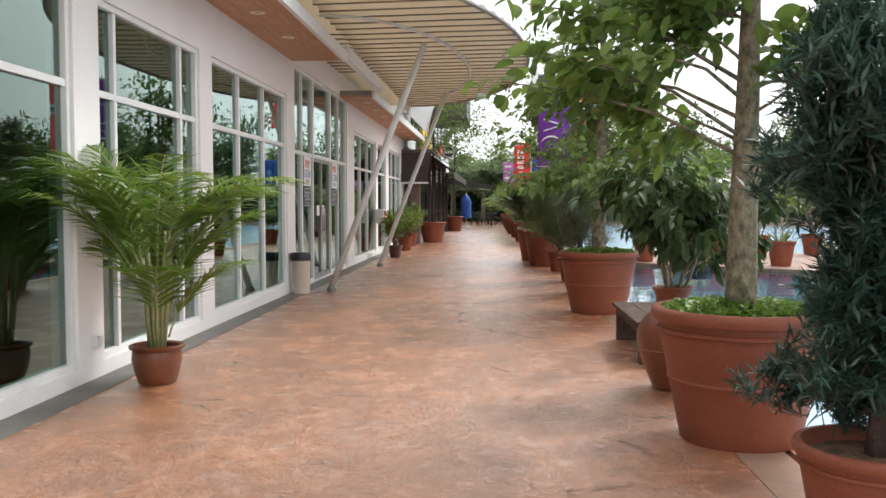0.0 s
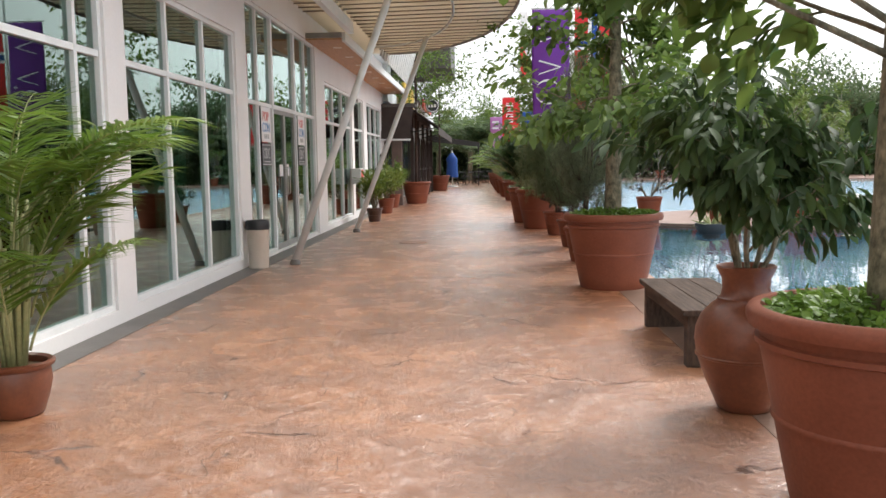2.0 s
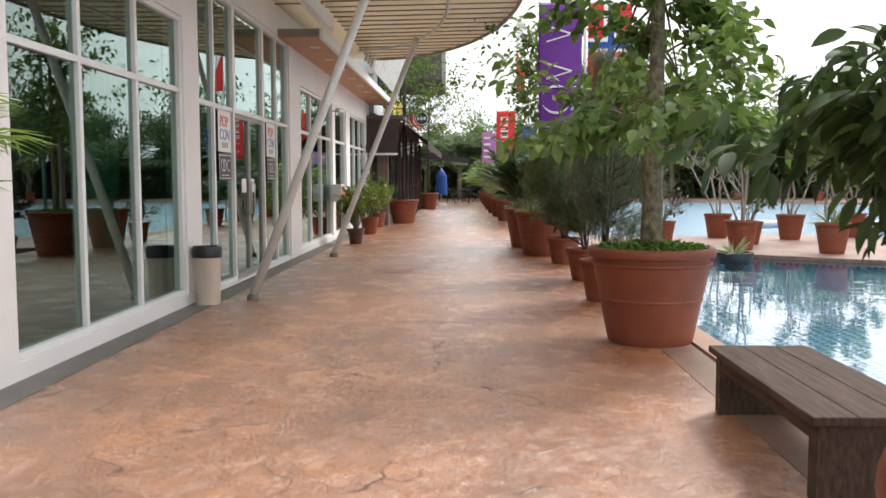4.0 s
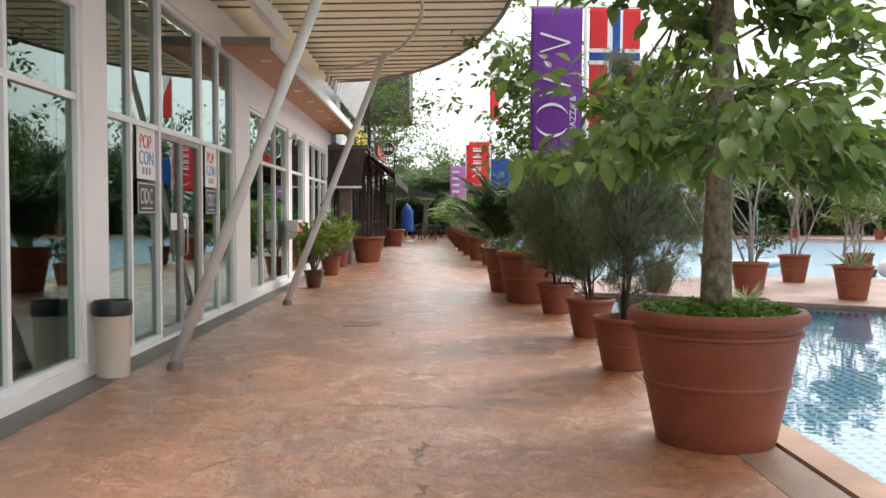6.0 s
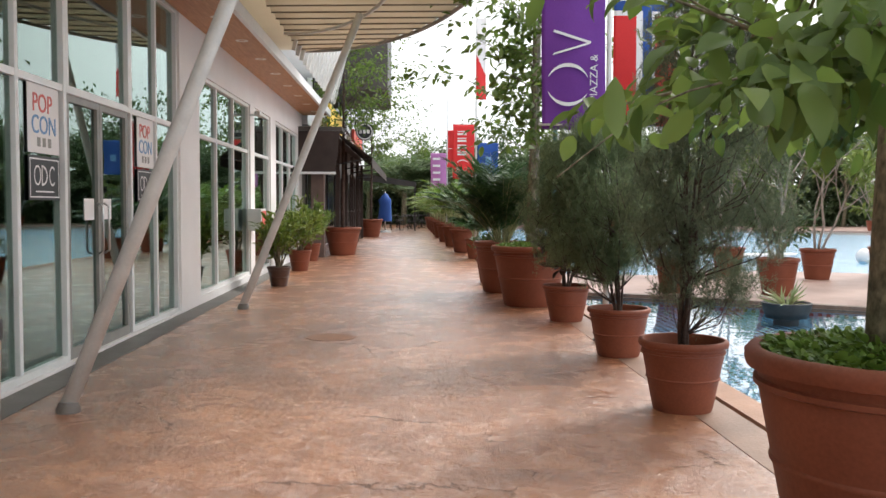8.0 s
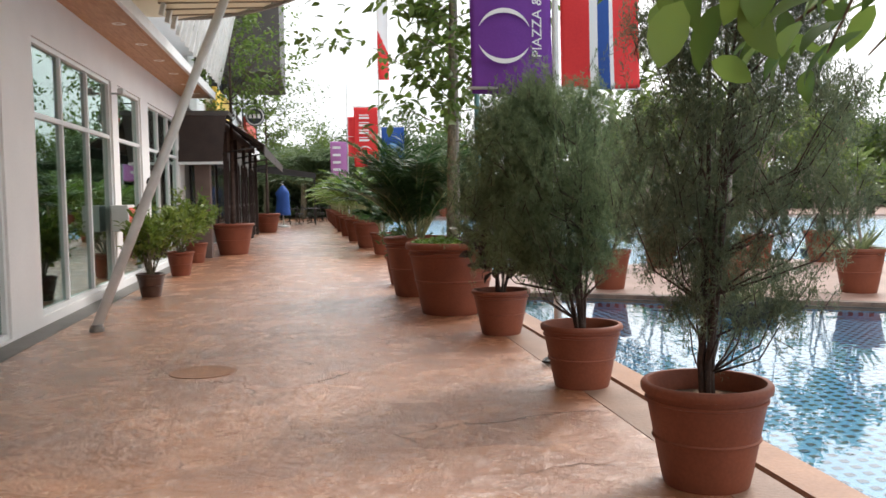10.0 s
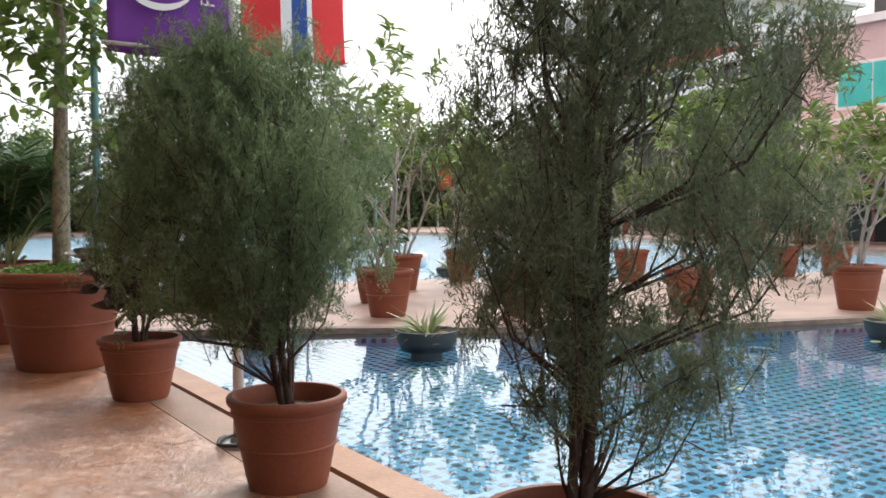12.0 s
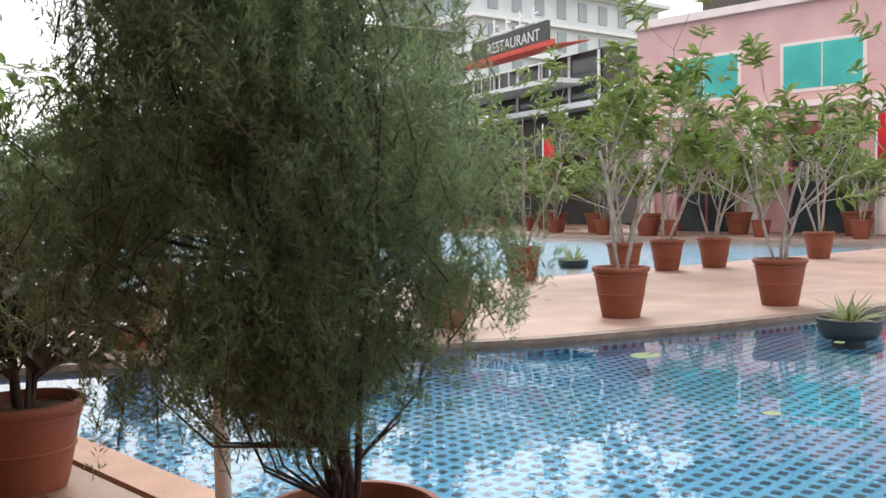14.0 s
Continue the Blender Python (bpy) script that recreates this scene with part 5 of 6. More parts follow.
for j, (k, z) in enumerate(((.55, 0.0), (.9, .12), (1.0, .22), (.9, .22), (.75, .08))):
    for i in range(24):
        w = 2 * math.pi * i / 24
        hull.append((1.1 * k * math.cos(w) * (1 + .1 * abs(math.cos(w))), .42 * k * math.sin(w), z))
for j in range(4):
    hf += [(j * 24 + i, j * 24 + (i + 1) % 24, (j + 1) * 24 + (i + 1) % 24, (j + 1) * 24 + i) for i in range(24)]
hf.append(tuple(range(23, -1, -1)))
hf.append(tuple(range(96, 120)))
raw("hull", hull, hf, M_WHITECLOTH, bt, "white hull", True)
boxes("seat", [(-.12, -.3, .14, .12, .3, .17)], M_PINK, bt, "pink seat")

# lily leaves floating on the pool
for x, y, r_ in ((7.35, 16.95, .16), (8.6, 14.9, .12), (10.4, 15.0, .15), (6.0, 15.2, .07), (9.1, 15.9, .06)):
    n = 18
    vs = [(0, 0, .006)] + [(r_ * math.cos(.2 + k * 5.9 / (n - 1)), r_ * .8 * math.sin(.2 + k * 5.9 / (n - 1)), .004) for k in range(n)]
    ob = raw("lily_leaf", vs, [(0, k, k + 1) for k in range(1, n)], L_SPIKE)
    ob.location = (x, y, WATER)
    tagged(ob, "yellow-green floating leaf on the pool water", "leaf", "floating leaves")

for sg in SIGNS:
    text_mark("POP", .006, -.21, 2.035, .20, sg, M_SIGNRED, 90, 0, 90)
    text_mark("CON", .006, -.23, 1.87, .20, sg, M_SIGNBLUE, 90, 0, 90)

# fire box and lamp on the shop wall
t = thing("wall_box", -2.49, 22.33, .88, "white metal box with red front on the shop wall", "wall box")
boxes("case", [(-.04, -.24, 0, .20, .24, .38)], M_FRAME, t, bevel=.008)
boxes("front", [(.202, -.18, .04, .21, .18, .34)], M_REDPAINT, t, "red front")
t = thing("wall_camera", WALL, 22.4, 2.86, "small white camera on a bracket over the window", "camera")
boxes("bracket", [(0, -.015, 0, .14, .015, .03)], M_STEEL, t)
boxes("housing", [(.10, -.04, .0, .18, .16, .09)], M_STEEL, t, bevel=.01)
# manhole cover in the walkway
t = thing("manhole_cover", -.55, 15.83, 0, "flat round iron cover set in the walkway", "cover")
lathe("lid", [(.25, 0.001), (.25, .004), (.235, .005), (.22, .003), (.0, .004)], M_COVER, t, "", 36)

# hairline cracks wandering through the walkway, with a dirty bottom
def crack(x, y, heading, length, seed, width=.006):
    r = random.Random(seed)
    w, p = radians(heading), Vector((x, y, .003))
    verts, n = [], max(5, int(length / .06))
    for i in range(n + 1):
        half = width * .5 * (1 - abs(2 * i / n - .8) * .6) * r.uniform(.45, 1.2)
        side = Vector((-math.sin(w), math.cos(w), 0)) * half
        verts += [p + side, p - side]
        w += r.gauss(0, .38) - .35 * (w - radians(heading))
        p = p + Vector((math.cos(w), math.sin(w), 0)) * length / n
    faces = [(2 * i, 2 * i + 1, 2 * i + 3, 2 * i + 2) for i in range(n)]
    raw("crack", verts, faces, M_CRACK, bpy.data.objects["floor"])


for i, (x, y, hd, ln) in enumerate(((-.39, 6.36, -78, .75), (-.24, 5.61, -118, .72), (-.59, 4.94, -95, .65), (-.5, 6.91, -63, .62), (.06, 7.28, -55, .34), (1.09, 6.55, -72, .28), (-.05, 4.7, -68, .3),
                                    (.58, 4.86, -50, .26), (.79, 5.5, -84, .2), (.06, 14.0, 0, .25), (-1.29, 15.5, -30, .2), (.44, 13.87, -48, .14), (.07, 12.26, -80, .3), (.71, 11.22, -48, .14),
                                    (-1.09, 10.45, -45, .18), (.68, 11.74, -80, .24), (-.1, 11.17, 10, .22), (-.9, 8.6, -60, .4), (.3, 9.3, -20, .3), (-1.5, 3.4, -30, .6), (.4, 2.6, -100, .4), (-.8, 1.4, -70, .9), (.9, 8.4, -110, .3), (-.4, 13.1, -140, .35))):
    crack(x, y, hd, ln, 300 + i, .006 if i < 4 else .004)
t = thing("outlet_box", WALL, 5.52, .26, "small white socket box low on the shop wall", "socket box")
boxes("case", [(.0, -.045, 0, .05, .045, .11)], M_FRAME, t, bevel=.006)
boxes("cover", [(.051, -.035, .012, .056, .035, .098)], M_STEEL, t, "pale cover")

# ---- brown awning building further along ----
b2 = thing("cafe_building", 0, 0, 0, "brown cafe front with awnings, dark glazing and grey upper storey", "building")
boxes("wall", [(-9, 29.85, 0, -2.6, 58, 3.4)], M_GREYPANEL, b2, "dark grey-brown wall")
boxes("wall", [(-9, 29.85, 3.41, -2.4, 58, 7.4)], M_CONC, b2, "pale upper wall")
boxes("roof", [(-9.2, 29.8, 7.41, -1.9, 58.2, 7.7)], M_GREYPANEL, b2)
boxes("pillar", [(-2.25, 29.25, 0, -1.92, 29.55, 2.14)], M_PILLAR, b2, "brown plastered pillar", .01)
boxes("overhang", [(-2.39, 36, 5.1, -.5, 42, 8.2)], M_GREYPANEL, b2, "grey projecting panel")
for k in range(9):
    y = 31 + k * 3.0
    wn_ = boxes("window", [(-2.59, y, .5, -2.55, y + 2.2, 2.4)], M_BLACK, b2, "dark cafe window")
    boxes("pane", [(-2.545, y + .08, .58, -2.54, y + 1.05, 2.32), (-2.545, y + 1.15, .58, -2.54, y + 2.12, 2.32)], M_DARKGLASS, wn_)
    wu = boxes("window", [(-2.39, y, 4.3, -2.35, y + 2.0, 6.4)], M_BLACK, b2, "upper window")
    boxes("pane", [(-2.345, y + .08, 4.38, -2.34, y + 1.92, 6.32)], M_DARKGLASS, wu)
boxes("sign_board", [(-2.2, 33.0, 3.45, -2.1, 37.5, 4.3)], M_YELLOW, b2, "yellow sign board")
boxes("sign_board", [(-2.2, 44.0, 4.0, -2.1, 50, 4.5)], M_REDPAINT, b2, "red sign board")
for y in (30.3, 33.2, 36.1, 39.0, 41.9):
    boxes("post", [(-1.72, y - .05, 0, -1.62, y + .05, 2.9)], M_BROWN, b2, "dark post")
for k in range(7):
    y = 30.6 + k * 1.6
    fr = boxes("screen", [(-1.71, y, .05, -1.66, y + .06, 2.3), (-1.71, y + .5, .05, -1.66, y + .56, 2.3), (-1.71, y + .06, .05, -1.66, y + .5, .12), (-1.71, y + .06, 1.1, -1.66, y + .5, 1.16), (-1.71, y + .06, 2.24, -1.66, y + .5, 2.3)], M_BROWN, b2, "dark folding screen")
aw = thing("awning", 0, 0, 0, "dark brown fabric awning with valance over the cafe front", "awning")
bm = bmesh.new()
for pts in ([(-2.55, 29.0, 3.16), (-1.5, 29.0, 3.16), (-1.62, 28.96, 2.15), (-2.55, 28.96, 2.15)],):
    bm.faces.new([bm.verts.new(p) for p in pts])
ob = part("side_panel", bm, M_BROWN, aw, "brown side panel")
ob.modifiers.new("thick", "SOLIDIFY").thickness = .02
boxes("edge_strip", [(-2.56, 28.93, 2.09, -1.6, 28.97, 2.15)], M_FRAME, aw, "white edge strip")
boxes("eave", [(-2.6, 28.98, 3.17, -1.45, 30.0, 3.27)], M_GREYPANEL, aw)
for y0, y1 in ((29.2, 35.4), (35.5, 42.2)):
    bm = bmesh.new()
    bm.faces.new([bm.verts.new(p) for p in ((-1.68, y0, 3.18), (-1.68, y1, 3.18), (-.72, y1, 2.52), (-.72, y0, 2.52))])
    bm.faces.new([bm.verts.new(p) for p in ((-.72, y0, 2.515), (-.72, y1, 2.515), (-.72, y1, 2.28), (-.72, y0, 2.28))])
    ob = part("cloth", bm, M_BROWN, aw, "brown awning cloth")
    ob.modifiers.new("thick", "SOLIDIFY").thickness = .015
    for y in (y0 + .1, (y0 + y1) / 2, y1 - .1):
        tubes("arm", [([(-1.66, y, 2.35), (-.74, y, 2.5)], .018), ([(-1.66, y, 3.14), (-.74, y, 2.50)], .018)], M_BLACK, aw)
boxes("wall_plate", [(-1.75, 29.2, 2.95, -1.70, 42.2, 3.25)], M_BROWN, aw)
boxes("ceiling_board", [(-2.58, 29.2, 3.0, -1.76, 42.2, 3.05)], M_BROWN, aw)
t = thing("round_sign", -.95, 30.2, 3.25, "round dark hanging sign with pale ring on a bracket", "sign")
bm = bmesh.new()
bmesh.ops.create_cone(bm, cap_ends=True, segments=32, radius1=.23, radius2=.23, depth=.05, matrix=pose(0, 0, 0, 90, 0, 0))
part("disc", bm, M_SIGNBLACK, t)
lathe("ring", [(.18, .0), (.195, .008), (.21, 0)], M_STEEL, t, "pale ring", 32, close=False).matrix_basis = pose(0, -.03, 0, 90, 0, 0)
for i in range(3):
    boxes("white_mark", [(-.14 + i * .1, -.034, -.05, -.07 + i * .1, -.03, .05)], M_WHITECLOTH, t)
tubes("bracket", [([(-.72, 0, .3), (.0, 0, .3), (0, 0, .28)], .015)], M_BLACK, t)
# far awning, umbrella and cafe tables
aw = thing("awning", 0, 0, 0, "black flat awning at the end of the walkway", "awning")
bm = bmesh.new()
bm.faces.new([bm.verts.new(p) for p in ((-2.4, 52, 2.95), (-2.4, 57, 2.95), (.55, 57, 2.5), (.55, 52, 2.5))])
bm.faces.new([bm.verts.new(p) for p in ((.55, 52, 2.495), (.55, 57, 2.495), (.55, 57, 2.2), (.55, 52, 2.2))])
bm.faces.new([bm.verts.new(p) for p in ((-2.4, 52, 2.94), (.545, 52, 2.49), (.545, 52, 2.25), (-2.4, 52, 2.6))])
ob = part("cloth", bm, M_BLACK, aw)
ob.modifiers.new("thick", "SOLIDIFY").thickness = .02
for x, y in ((.5, 52.1), (.5, 56.9), (-2.3, 52.1)):
    boxes("post", [(x - .03, y - .03, 0, x + .03, y + .03, 2.4)], M_BLACK, aw)
t = thing("parasol", -.95, 49.5, 0, "closed bright blue parasol on a pole", "parasol")
tubes("pole", [([(0, 0, 0), (0, 0, 1.98)], .025)], M_STEEL, t)
lathe("cover", [(.34, .55), (.32, .8), (.28, 1.3), (.32, 1.55), (.10, 1.85), (.02, 1.9)], M_BLUECLOTH, t, "blue cloth", 16, .08)
lathe("foot", [(.3, 0), (.3, .06), (.06, .1)], M_CONC, t, "", 20)
for i, (x, y) in enumerate(((-.3, 53.5), (.3, 56), (-.9, 58), (.2, 60), (.9, 58.5))):
    t = thing("cafe_table", x, y, 0, "small dark round cafe table", "table", "cafe tables")
    lathe("tabletop", [(.001, .72), (.36, .72), (.37, .735), (.36, .75), (.001, .75)], M_BLACK, t, "", 24)
    tubes("leg", [([(0, 0, 0), (0, 0, .72)], .03)], M_BLACK, t)
    lathe("foot", [(.22, 0), (.22, .02), (.04, .04)], M_BLACK, t, "", 20)
    for sgn in (-1, 1):
        c = thing("cafe_chair", x + .62 * sgn, y + .1, 0, "dark metal cafe chair", "chair", "cafe chairs", 90 * sgn)
        boxes("seat", [(-.2, -.2, .43, .2, .2, .46)], M_BLACK, c, bevel=.01)
        boxes("backrest", [(-.2, .18, .62, .2, .205, .86)], M_BLACK, c, bevel=.008)
        for lx in (-.17, .17):
            for ly in (-.17, .185):
                tubes("leg", [([(lx, ly, 0), (lx, ly, .86 if ly > 0 else .43)], .012)], M_BLACK, c)

# ---- far side of the pool ----
pb = thing("pink_building", 0, 0, 0, "pink two-storey building with pale columns, dark openings and teal panels", "building")
X = 32.3
opn = [(30.65 - 4.5 * k - 2.5, 30.65 - 4.5 * k) for k in range(5)][::-1]
bs, y = [], 8.0
for a, b in opn:
    bs += [(X, y, 0, X + .4, a, 4.5), (X, a, 4.0, X + .4, b, 4.5)]
    y = b
bs.append((X, y, 0, X + .4, 32.4, 4.5))
for q in bs:
    boxes("wall_pier", [q], M_PINK, pb, "pink ground-floor pier")
boxes("cornice", [(X - .3, 8, 4.5, X + .4, 32.5, 4.72)], M_PALEPINK, pb, "pale cornice")
boxes("wall", [(X, 8, 4.72, X + .4, 32.4, 8.2)], M_PINK, pb, "pink upper wall")
boxes("parapet", [(X - .25, 8, 8.2, X + 8, 32.5, 8.5)], M_PALEPINK, pb, "pale parapet")
# shade behind the openings, painted as a near-black wall
boxes("back_wall", [(X + 3.2, 8, 0, X + 3.5, 32.0, 4.6)], M_ROOMSHADE, pb)
boxes("end_wall", [(X + .41, 32.01, 0, X + 8, 32.4, 8.2)], M_PINK, pb)
boxes("upper_storey", [(X + 1, 10, 8.5, X + 8, 30, 11.0)], M_GREYPANEL, pb, "grey set-back storey")
for a, b in opn:
    mid = (a + b) / 2
    d = boxes("door", [(X + .15, a, 0, X + .22, a + .12, 4.0), (X + .15, b - .12, 0, X + .22, b, 4.0), (X + .15, a + .12, 3.55, X + .22, b - .12, 4.0), (X + .15, a + .12, 2.3, X + .22, b - .12, 2.4), (X + .15, mid - .06, 0, X + .22, mid + .06, 3.55)], M_MAROON, pb, "maroon door frame")
    boxes("pane", [(X + .18, a + .12, .0, X + .19, b - .12, 3.55)], M_DARKGLASS, d)
    wdw = boxes("window", [(X - .04, a - .25, 5.05, X - .002, b + .25, 6.85)], M_PALEPINK, pb, "upper window")
    boxes("pane", [(X - .06, a - .12, 5.17, X - .045, mid - .03, 6.73), (X - .06, mid + .03, 5.17, X - .045, b + .12, 6.73)], M_TEAL, wdw, "teal panel")
for k in range(6):
    yc = 31.65 - 4.5 * k
    c = lathe("column", [(.42, 0), (.42, .5), (.36, .55), (.34, .75), (.28, .8), (.25, 3.4), (.33, 3.5), (.36, 3.75), (.4, 4.05), (.4, 4.49)], M_PALEPINK, pb, "pale round column", 20)
    c.location = (X - .5, yc, 0)
rs = thing("restaurant_building", 0, 0, 0, "dark verandah restaurant with red awning, white sign and roof canopy", "building")
boxes("wall", [(40, 38.5, 0, 58, 62, 6.2)], M_GREYPANEL, rs, "dark wall")
boxes("wall", [(40, 38.5, 6.21, 50, 50, 9.4)], M_GREYPANEL, rs, "dark upper wall")
boxes("verandah_roof", [(36.2, 38.5, 3.6, 40, 62, 3.85)], M_GREYPANEL, rs)
for k in range(12):
    boxes("rafter", [(35.7, 39 + k * 2, 3.40, 40, 39.12 + k * 2, 3.58)], M_BROWN, rs)
for k in range(8):
    boxes("post", [(36.4, 39 + k * 2.9, 0, 36.6, 39.2 + k * 2.9, 3.6)], M_BLACK, rs)
for k in range(33):
    boxes("rail_post", [(36.45, 39 + k * .68, 0, 36.5, 39.05 + k * .68, 1.0)], M_BLACK, rs)
boxes("handrail", [(36.42, 38.6, 1.0, 36.53, 61.5, 1.06)], M_BLACK, rs)
boxes("balcony", [(38.6, 38.5, 6.2, 39.99, 62, 6.5)], M_CONC, rs)
boxes("glazing", [(39.9, 39.5, 6.9, 39.98, 55, 9.3)], M_DARKGLASS, rs)
for k in range(6):
    boxes("white_mullion", [(39.8, 39.5 + k * 2.6, 6.6, 39.89, 39.65 + k * 2.6, 9.3)], M_WHITE, rs)
boxes("handrail", [(37.66, 41, 8.72, 37.72, 57, 8.80)], M_WHITE, rs, "white rail")
for k in range(17):
    boxes("rail_post", [(37.67, 41 + k, 7.9, 37.71, 41.06 + k, 8.71)], M_WHITE, rs)
boxes("balcony", [(37.5, 40.5, 7.6, 39.79, 57.5, 7.85)], M_CONC, rs)
bm = bmesh.new()
bm.faces.new([bm.verts.new(p) for p in ((40, 40.5, 10.0), (40, 51, 10.0), (37.7, 51, 9.62), (37.7, 40.5, 9.62))])
bm.faces.new([bm.verts.new(p) for p in ((37.69, 40.5, 9.61), (37.69, 51, 9.61), (37.69, 51, 9.88), (37.69, 40.5, 9.88))])
ob = part("red_awning", bm, M_REDPAINT, rs, "red roof awning")
ob.modifiers.new("thick", "SOLIDIFY").thickness = .06
sb = boxes("sign_board", [(37.75, 41.3, 9.95, 37.95, 49.2, 11.0)], M_GREYPANEL, rs, "grey-brown sign board")
text_mark("RESTAURANT", 37.72, 47.4, 10.06, .88, rs, M_WHITECLOTH, 90, 0, -90)
for i in range(4):
    bm = bmesh.new()
    y0 = 42.0 + i * 1.35
    box_into(bm, 37.66, y0, 11.05, 37.72, y0 + .95, 11.17)
    box_into(bm, 37.66, y0 + .4, 11.18, 37.72, y0 + .52, 11.95)
    box_into(bm, 37.66, y0 + .05, 11.5, 37.72, y0 + .39, 11.6)
    part("white_mark", bm, M_WHITECLOTH, rs)
boxes("roof_canopy", [(33.6, 53.8, 12.5, 40.1, 60.1, 12.68)], M_BLACK, rs, "black flat roof canopy")
boxes("roof_terrace", [(36.4, 53.5, 8.6, 40.3, 62, 8.9)], M_GREYPANEL, rs)
for x, y in ((33.8, 54), (33.8, 59.9), (39.9, 54), (39.9, 59.9), (36.8, 54)):
    boxes("canopy_post", [(x - .06, y - .06, 8.9, x + .06, y + .06, 12.5)], M_GREYSTEEL, rs)
for x, y in ((33.8, 54), (33.8, 59.9)):
    boxes("terrace_post", [(x - .1, y - .1, 0, x + .1, y + .1, 8.9)], M_GREYPANEL, rs)
rs.matrix_world = pose(40, 38.5, 0, 0, 0, -17) @ pose(-40, -38.5, 0)
of = thing("office_block", 62, 67.9, 0, "pale grey office block with glass window bands", "building", rz=-9)
boxes("wall", [(0, 0, 0, 26, 16, 22)], M_CONC, of, "pale concrete wall")
for k in range(6):
    boxes("window_band", [(-.14, 1.5, 3 + k * 3.3, -.01, 15.6, 4.9 + k * 3.3)], M_PALEGLASS, of, "pale glass band")
    boxes("ledge", [(-.7, -.6, 5.3 + k * 3.3, 26, 16.6, 5.6 + k * 3.3)], M_WHITE, of)
    for q in range(8):
        boxes("window", [(1.5 + q * 3, -.12, 3 + k * 3.3, 2.7 + q * 3, -.01, 4.9 + k * 3.3)], M_PALEGLASS, of)
boxes("eave", [(-1.2, -1.2, 22.0, 26.6, 17.2, 22.4)], M_CONC, of)

# plants and furniture along the far bank
FB = "pots on the far bank"
far_spots = [(28.4, 31.5), (28.2, 28.6), (28.5, 25.4), (28.3, 22.2), (28.6, 19.4), (29.6, 34.6), (31.0, 37.2), (32.3, 39.6), (32.6, 42.5), (31.4, 45.2), (30.2, 48.4), (28.6, 51.6), (26.0, 55), (22.5, 58.6), (18.0, 60.6), (13.0, 62.2), (8.5, 63.2)]
for i, (x, y) in enumerate(far_spots):
    copy_thing(kinds[i % 4], pose(x, y, -.01, 0, 0, 51 * i))["group"] = FB
pal = thing("potted_palm", 30.2, 33.0, -.01, "terracotta pot with a yellow-green palm", "potted palm", FB)
pot_parts(pal, .5, .8)
palm(pal, .7, 2.6, 26, .9, 131, L_LIME, 7, .42, 20, .16)
for i, (x, y) in enumerate(((28.6, 29.7), (30.6, 27.2), (30.4, 35.2), (33.6, 38.2), (33.8, 44.0), (30.8, 23.2), (31.6, 47.6))):
    copy_thing(pal, pose(x, y, -.01, 0, 0, 70 * i))
for x, y in ((29.3, 30.0), (32.6, 40.9), (31.0, 46.8), (29.4, 50.2)):
    t = thing("bench", x, y, -.01, "pale timber bench on the far bank", "bench", rz=20)
    boxes("seat", [(-.25, -.9, .38, .25, .9, .45)], M_WOOD, t, bevel=.01)
    for yy in (-.75, .65):
        boxes("leg", [(-.2, yy, 0, .2, yy + .1, .38)], M_WOOD, t)
for x, y in ((30.6, 36.0), (28.0, 52.4), (30.5, 22.5)):
    t = thing("flag", x, y, -.01, "limp red flag on a slim pole by the pool", "flag", "red flags on the far bank")
    tubes("pole", [([(0, 0, 0), (0, 0, 4.6)], .03)], M_STEEL, t)
    cloth("flag_cloth", .03, .85, 2.4, 4.0, 0, M_REDCLOTH, t, int(y), .12, label="red cloth")


# ---- trees behind ----
def far_tree(seed, h, r, mat=None, count=2200, leaf=.40):
    rng = np.random.default_rng(seed)
    t = thing("tree", 0, 0, 0, "tall leafy green tree behind the pool", "tree", "trees behind the pool")
    g = Grow(seed)
    g.limb((0, 0, -.1), (0, 0, 1), h * .45, .16, 3, .62, 4, .1, .65)
    tagged(tubes("trunk", g.runs, M_BARK, t, "", 6), kind="stuff")
    tips = np.array([p for p, d in g.tips])
    idx = rng.integers(0, len(tips), count)
    base = tips[idx] + rng.normal(size=(count, 3)) * np.array([.5, .5, .35]) * r / 3
    ways = rng.normal(size=(count, 3)) + np.array([0, 0, -.3])
    tagged(foliage("crown", base, ways, rng.uniform(.6, 1.2, count) * leaf, rng.uniform(.35, .55, count) * leaf, mat or L_FAR, t, "broad", rng=rng), kind="stuff")
    return t


tv = [far_tree(201, 9, 3.4), far_tree(202, 7.5, 3.0, L_BROAD), far_tree(203, 11, 4.0)]
dp = thing("palm_tree", 0, 0, 0, "shaggy feather palm with drooping fronds", "palm tree", "palms at the end of the walkway")
tubes("trunk", [([(0, 0, 0), (.1, 0, 2.6)], [.2, .16])], M_BARK, dp, sides=10)
palm(dp, 1.0, 4.6, 40, 1.3, 211, L_FAR, 2, .75, 26, .09)
places = []
rr = random.Random(5)
for k in range(18):
    places.append((-14 + k * 3.6 + rr.uniform(-1, 1), 70 + rr.uniform(-3, 6) - .25 * k))
for k in range(10):
    places.append((22 + k * 3.0, 72 - k * .6 + rr.uniform(-2, 2)))
for k in range(6):
    places.append((-6 + k * 2.2, 84 + rr.uniform(-3, 3)))
for i, (x, y) in enumerate(places):
    grown = Matrix.Scale(.84 if x < 8 else 1.0, 4)
    if i < 3:
        tv[i].matrix_world = pose(x, y, 0, 0, 0, 50 * i) @ grown
    else:
        copy_thing(tv[i % 3], pose(x, y, 0, 0, 0, 83 * i) @ grown)
dp.matrix_world = pose(-.2, 66, 0)
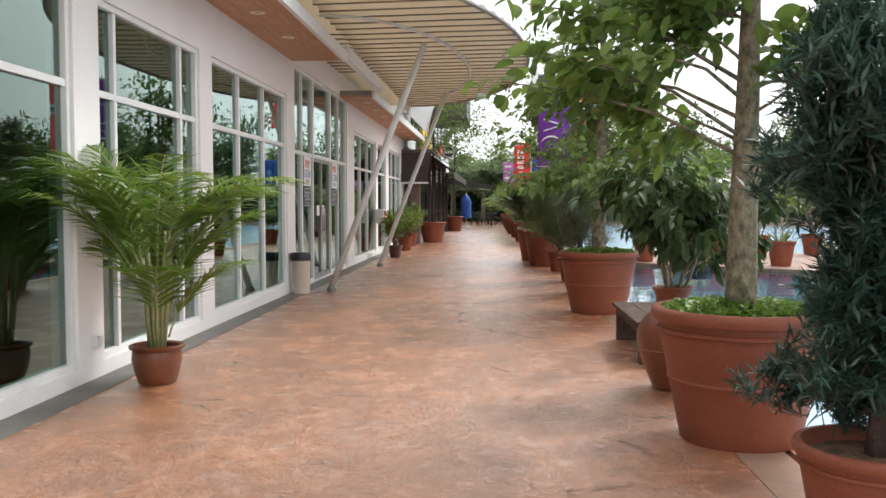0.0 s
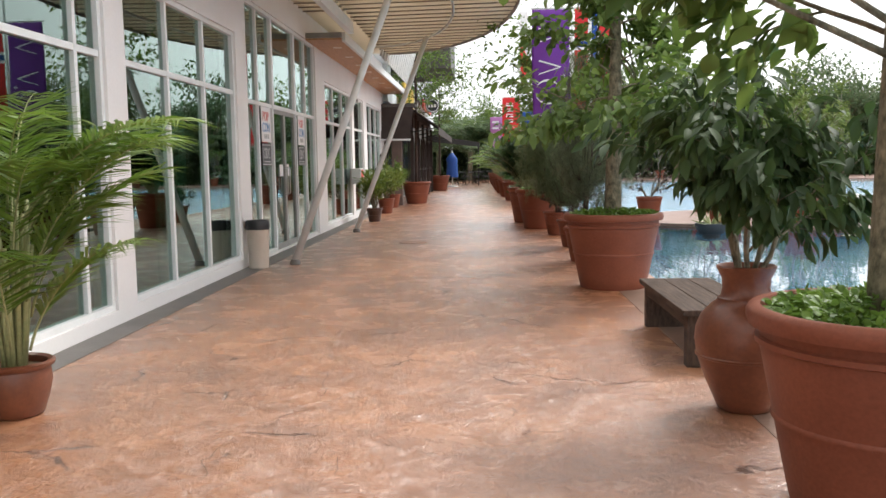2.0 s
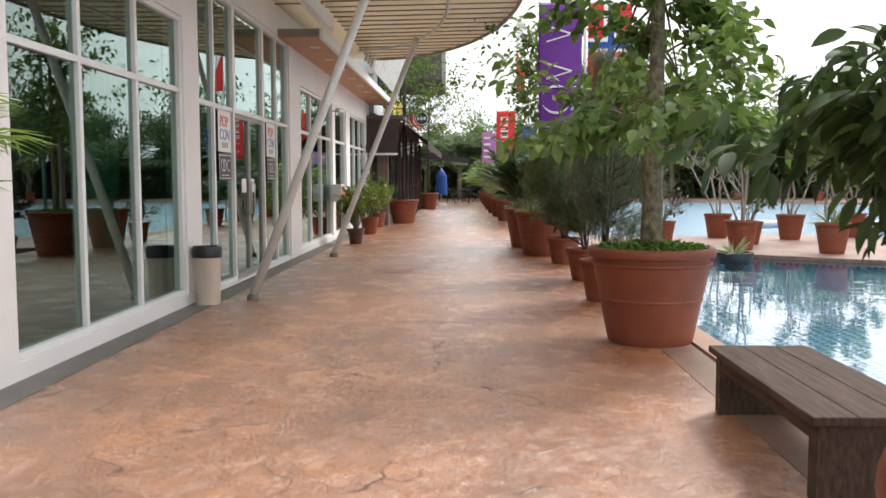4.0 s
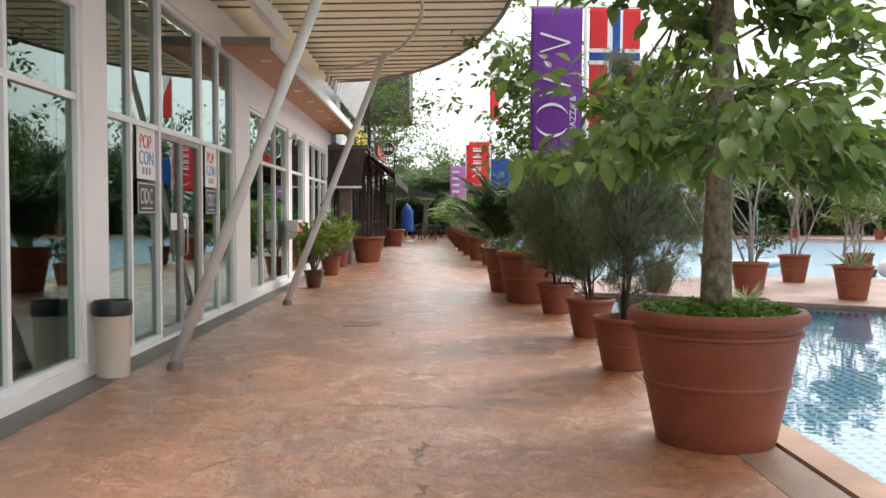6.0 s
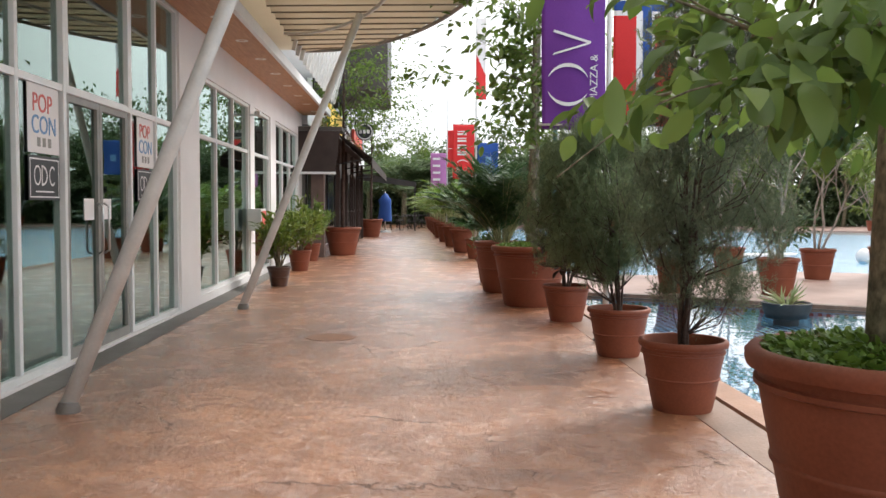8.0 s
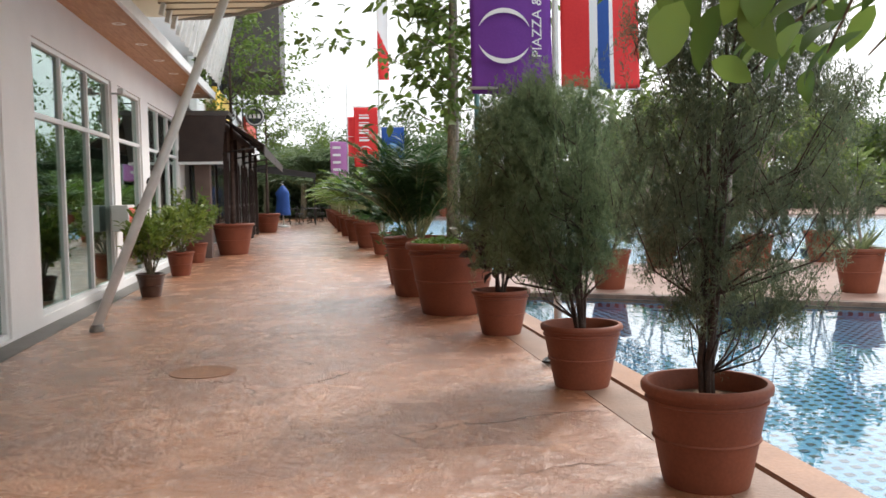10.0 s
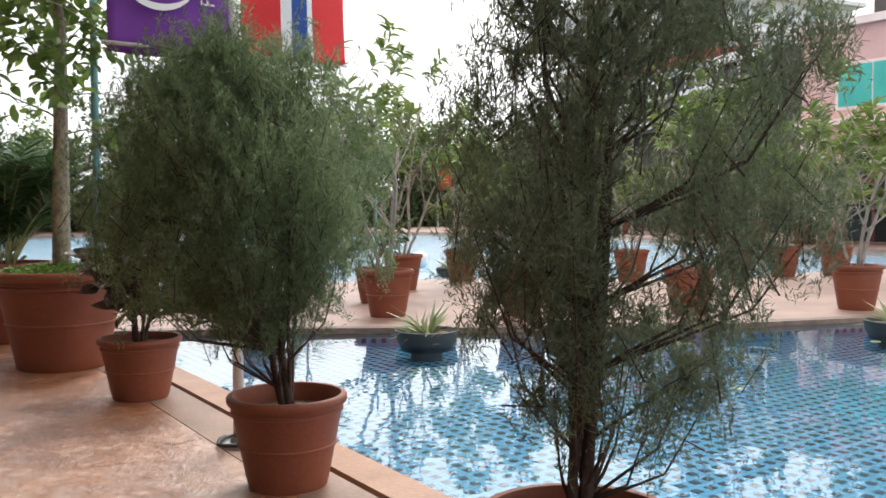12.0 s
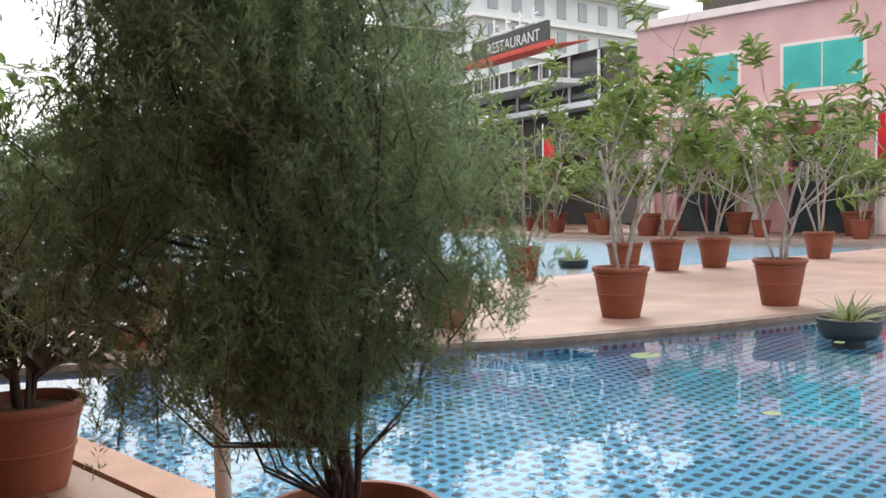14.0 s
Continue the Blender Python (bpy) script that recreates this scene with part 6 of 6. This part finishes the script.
for i, (x, y) in enumerate(((1.6, 67.5), (-2.6, 68), (3.6, 66.2), (6.5, 67.4), (10.5, 66.5), (-4.8, 64.5), (15, 66), (20, 65))):
    copy_thing(dp, pose(x, y, 0, 0, 0, 77 * i))
hg = thing("hedge", 0, 0, 0, "dense green hedge behind the far bank", "hedge")
rng = np.random.default_rng(31)
n = 60000
bx = rng.uniform(-4, 62, n)
base = np.stack([bx, 70 - .1 * bx + rng.normal(size=n) * .7, rng.uniform(0, 4.2, n) * (0.8 + .25 * np.sin(bx * .9))], 1)
tagged(foliage("crown", base, rng.normal(size=(n, 3)), rng.uniform(.28, .55, n), rng.uniform(.15, .27, n), L_FAR, hg, "broad", rng=rng), kind="stuff")

# ---- navy tiles in the pool floor ----
PITCH, q = .1115, .0262
rec = bpy.data.meshes.new("navy_tile")
rec.from_pydata([(-q, -q, 0), (q, -q, 0), (q, q, 0), (-q, q, 0), (-q, -q, .004), (q, -q, .004), (q, q, .004), (-q, q, .004)], [],
                [(4, 5, 6, 7), (0, 1, 5, 4), (1, 2, 6, 5), (2, 3, 7, 6), (3, 0, 4, 7)])
rec.materials.append(M_TILEDARK)
pf = bpy.data.objects["pool_floor"]
V, Fc = [], []
for i in range(int((16.5 - EDGE) / PITCH)):
    for j in range(int((25 - 6) / PITCH)):
        x, y = EDGE + .06 + i * PITCH, 6 + j * PITCH
        if 4.0 < x < 6.0 and 14.0 < y < 16.2:
            o = new("navy_tile", rec)
            o.parent = pf
            o.matrix_basis = pose(x, y, BED)
        else:
            k = len(V)
            V += [(x - q, y - q, BED + .004), (x + q, y - q, BED + .004), (x + q, y + q, BED + .004), (x - q, y + q, BED + .004)]
            Fc.append((k, k + 1, k + 2, k + 3))
tagged(raw("navy_tile_field", V, Fc, M_TILEDARK, pf), kind="stuff")

# navy tiles on the side wall under the deck
V, Fc = [], []
for (xa, ya), (xb, yb) in zip(ISLE[:7], ISLE[1:8]):
    L = math.hypot(xb - xa, yb - ya)
    ux, uy = (xb - xa) / L, (yb - ya) / L
    for i in range(int(L / PITCH)):
        for zc in (-.16,):
            cx, cy = xa + ux * (i + .5) * PITCH + uy * .004, ya - .084 + uy * (i + .5) * PITCH - ux * .004
            k = len(V)
            V += [(cx - ux * q, cy - uy * q, zc - q), (cx + ux * q, cy + uy * q, zc - q), (cx + ux * q, cy + uy * q, zc + q), (cx - ux * q, cy - uy * q, zc + q)]
            Fc.append((k, k + 1, k + 2, k + 3))
tagged(raw("navy_tile_band", V, Fc, M_TILEDARK, bpy.data.objects["pool_wall"]), kind="stuff")
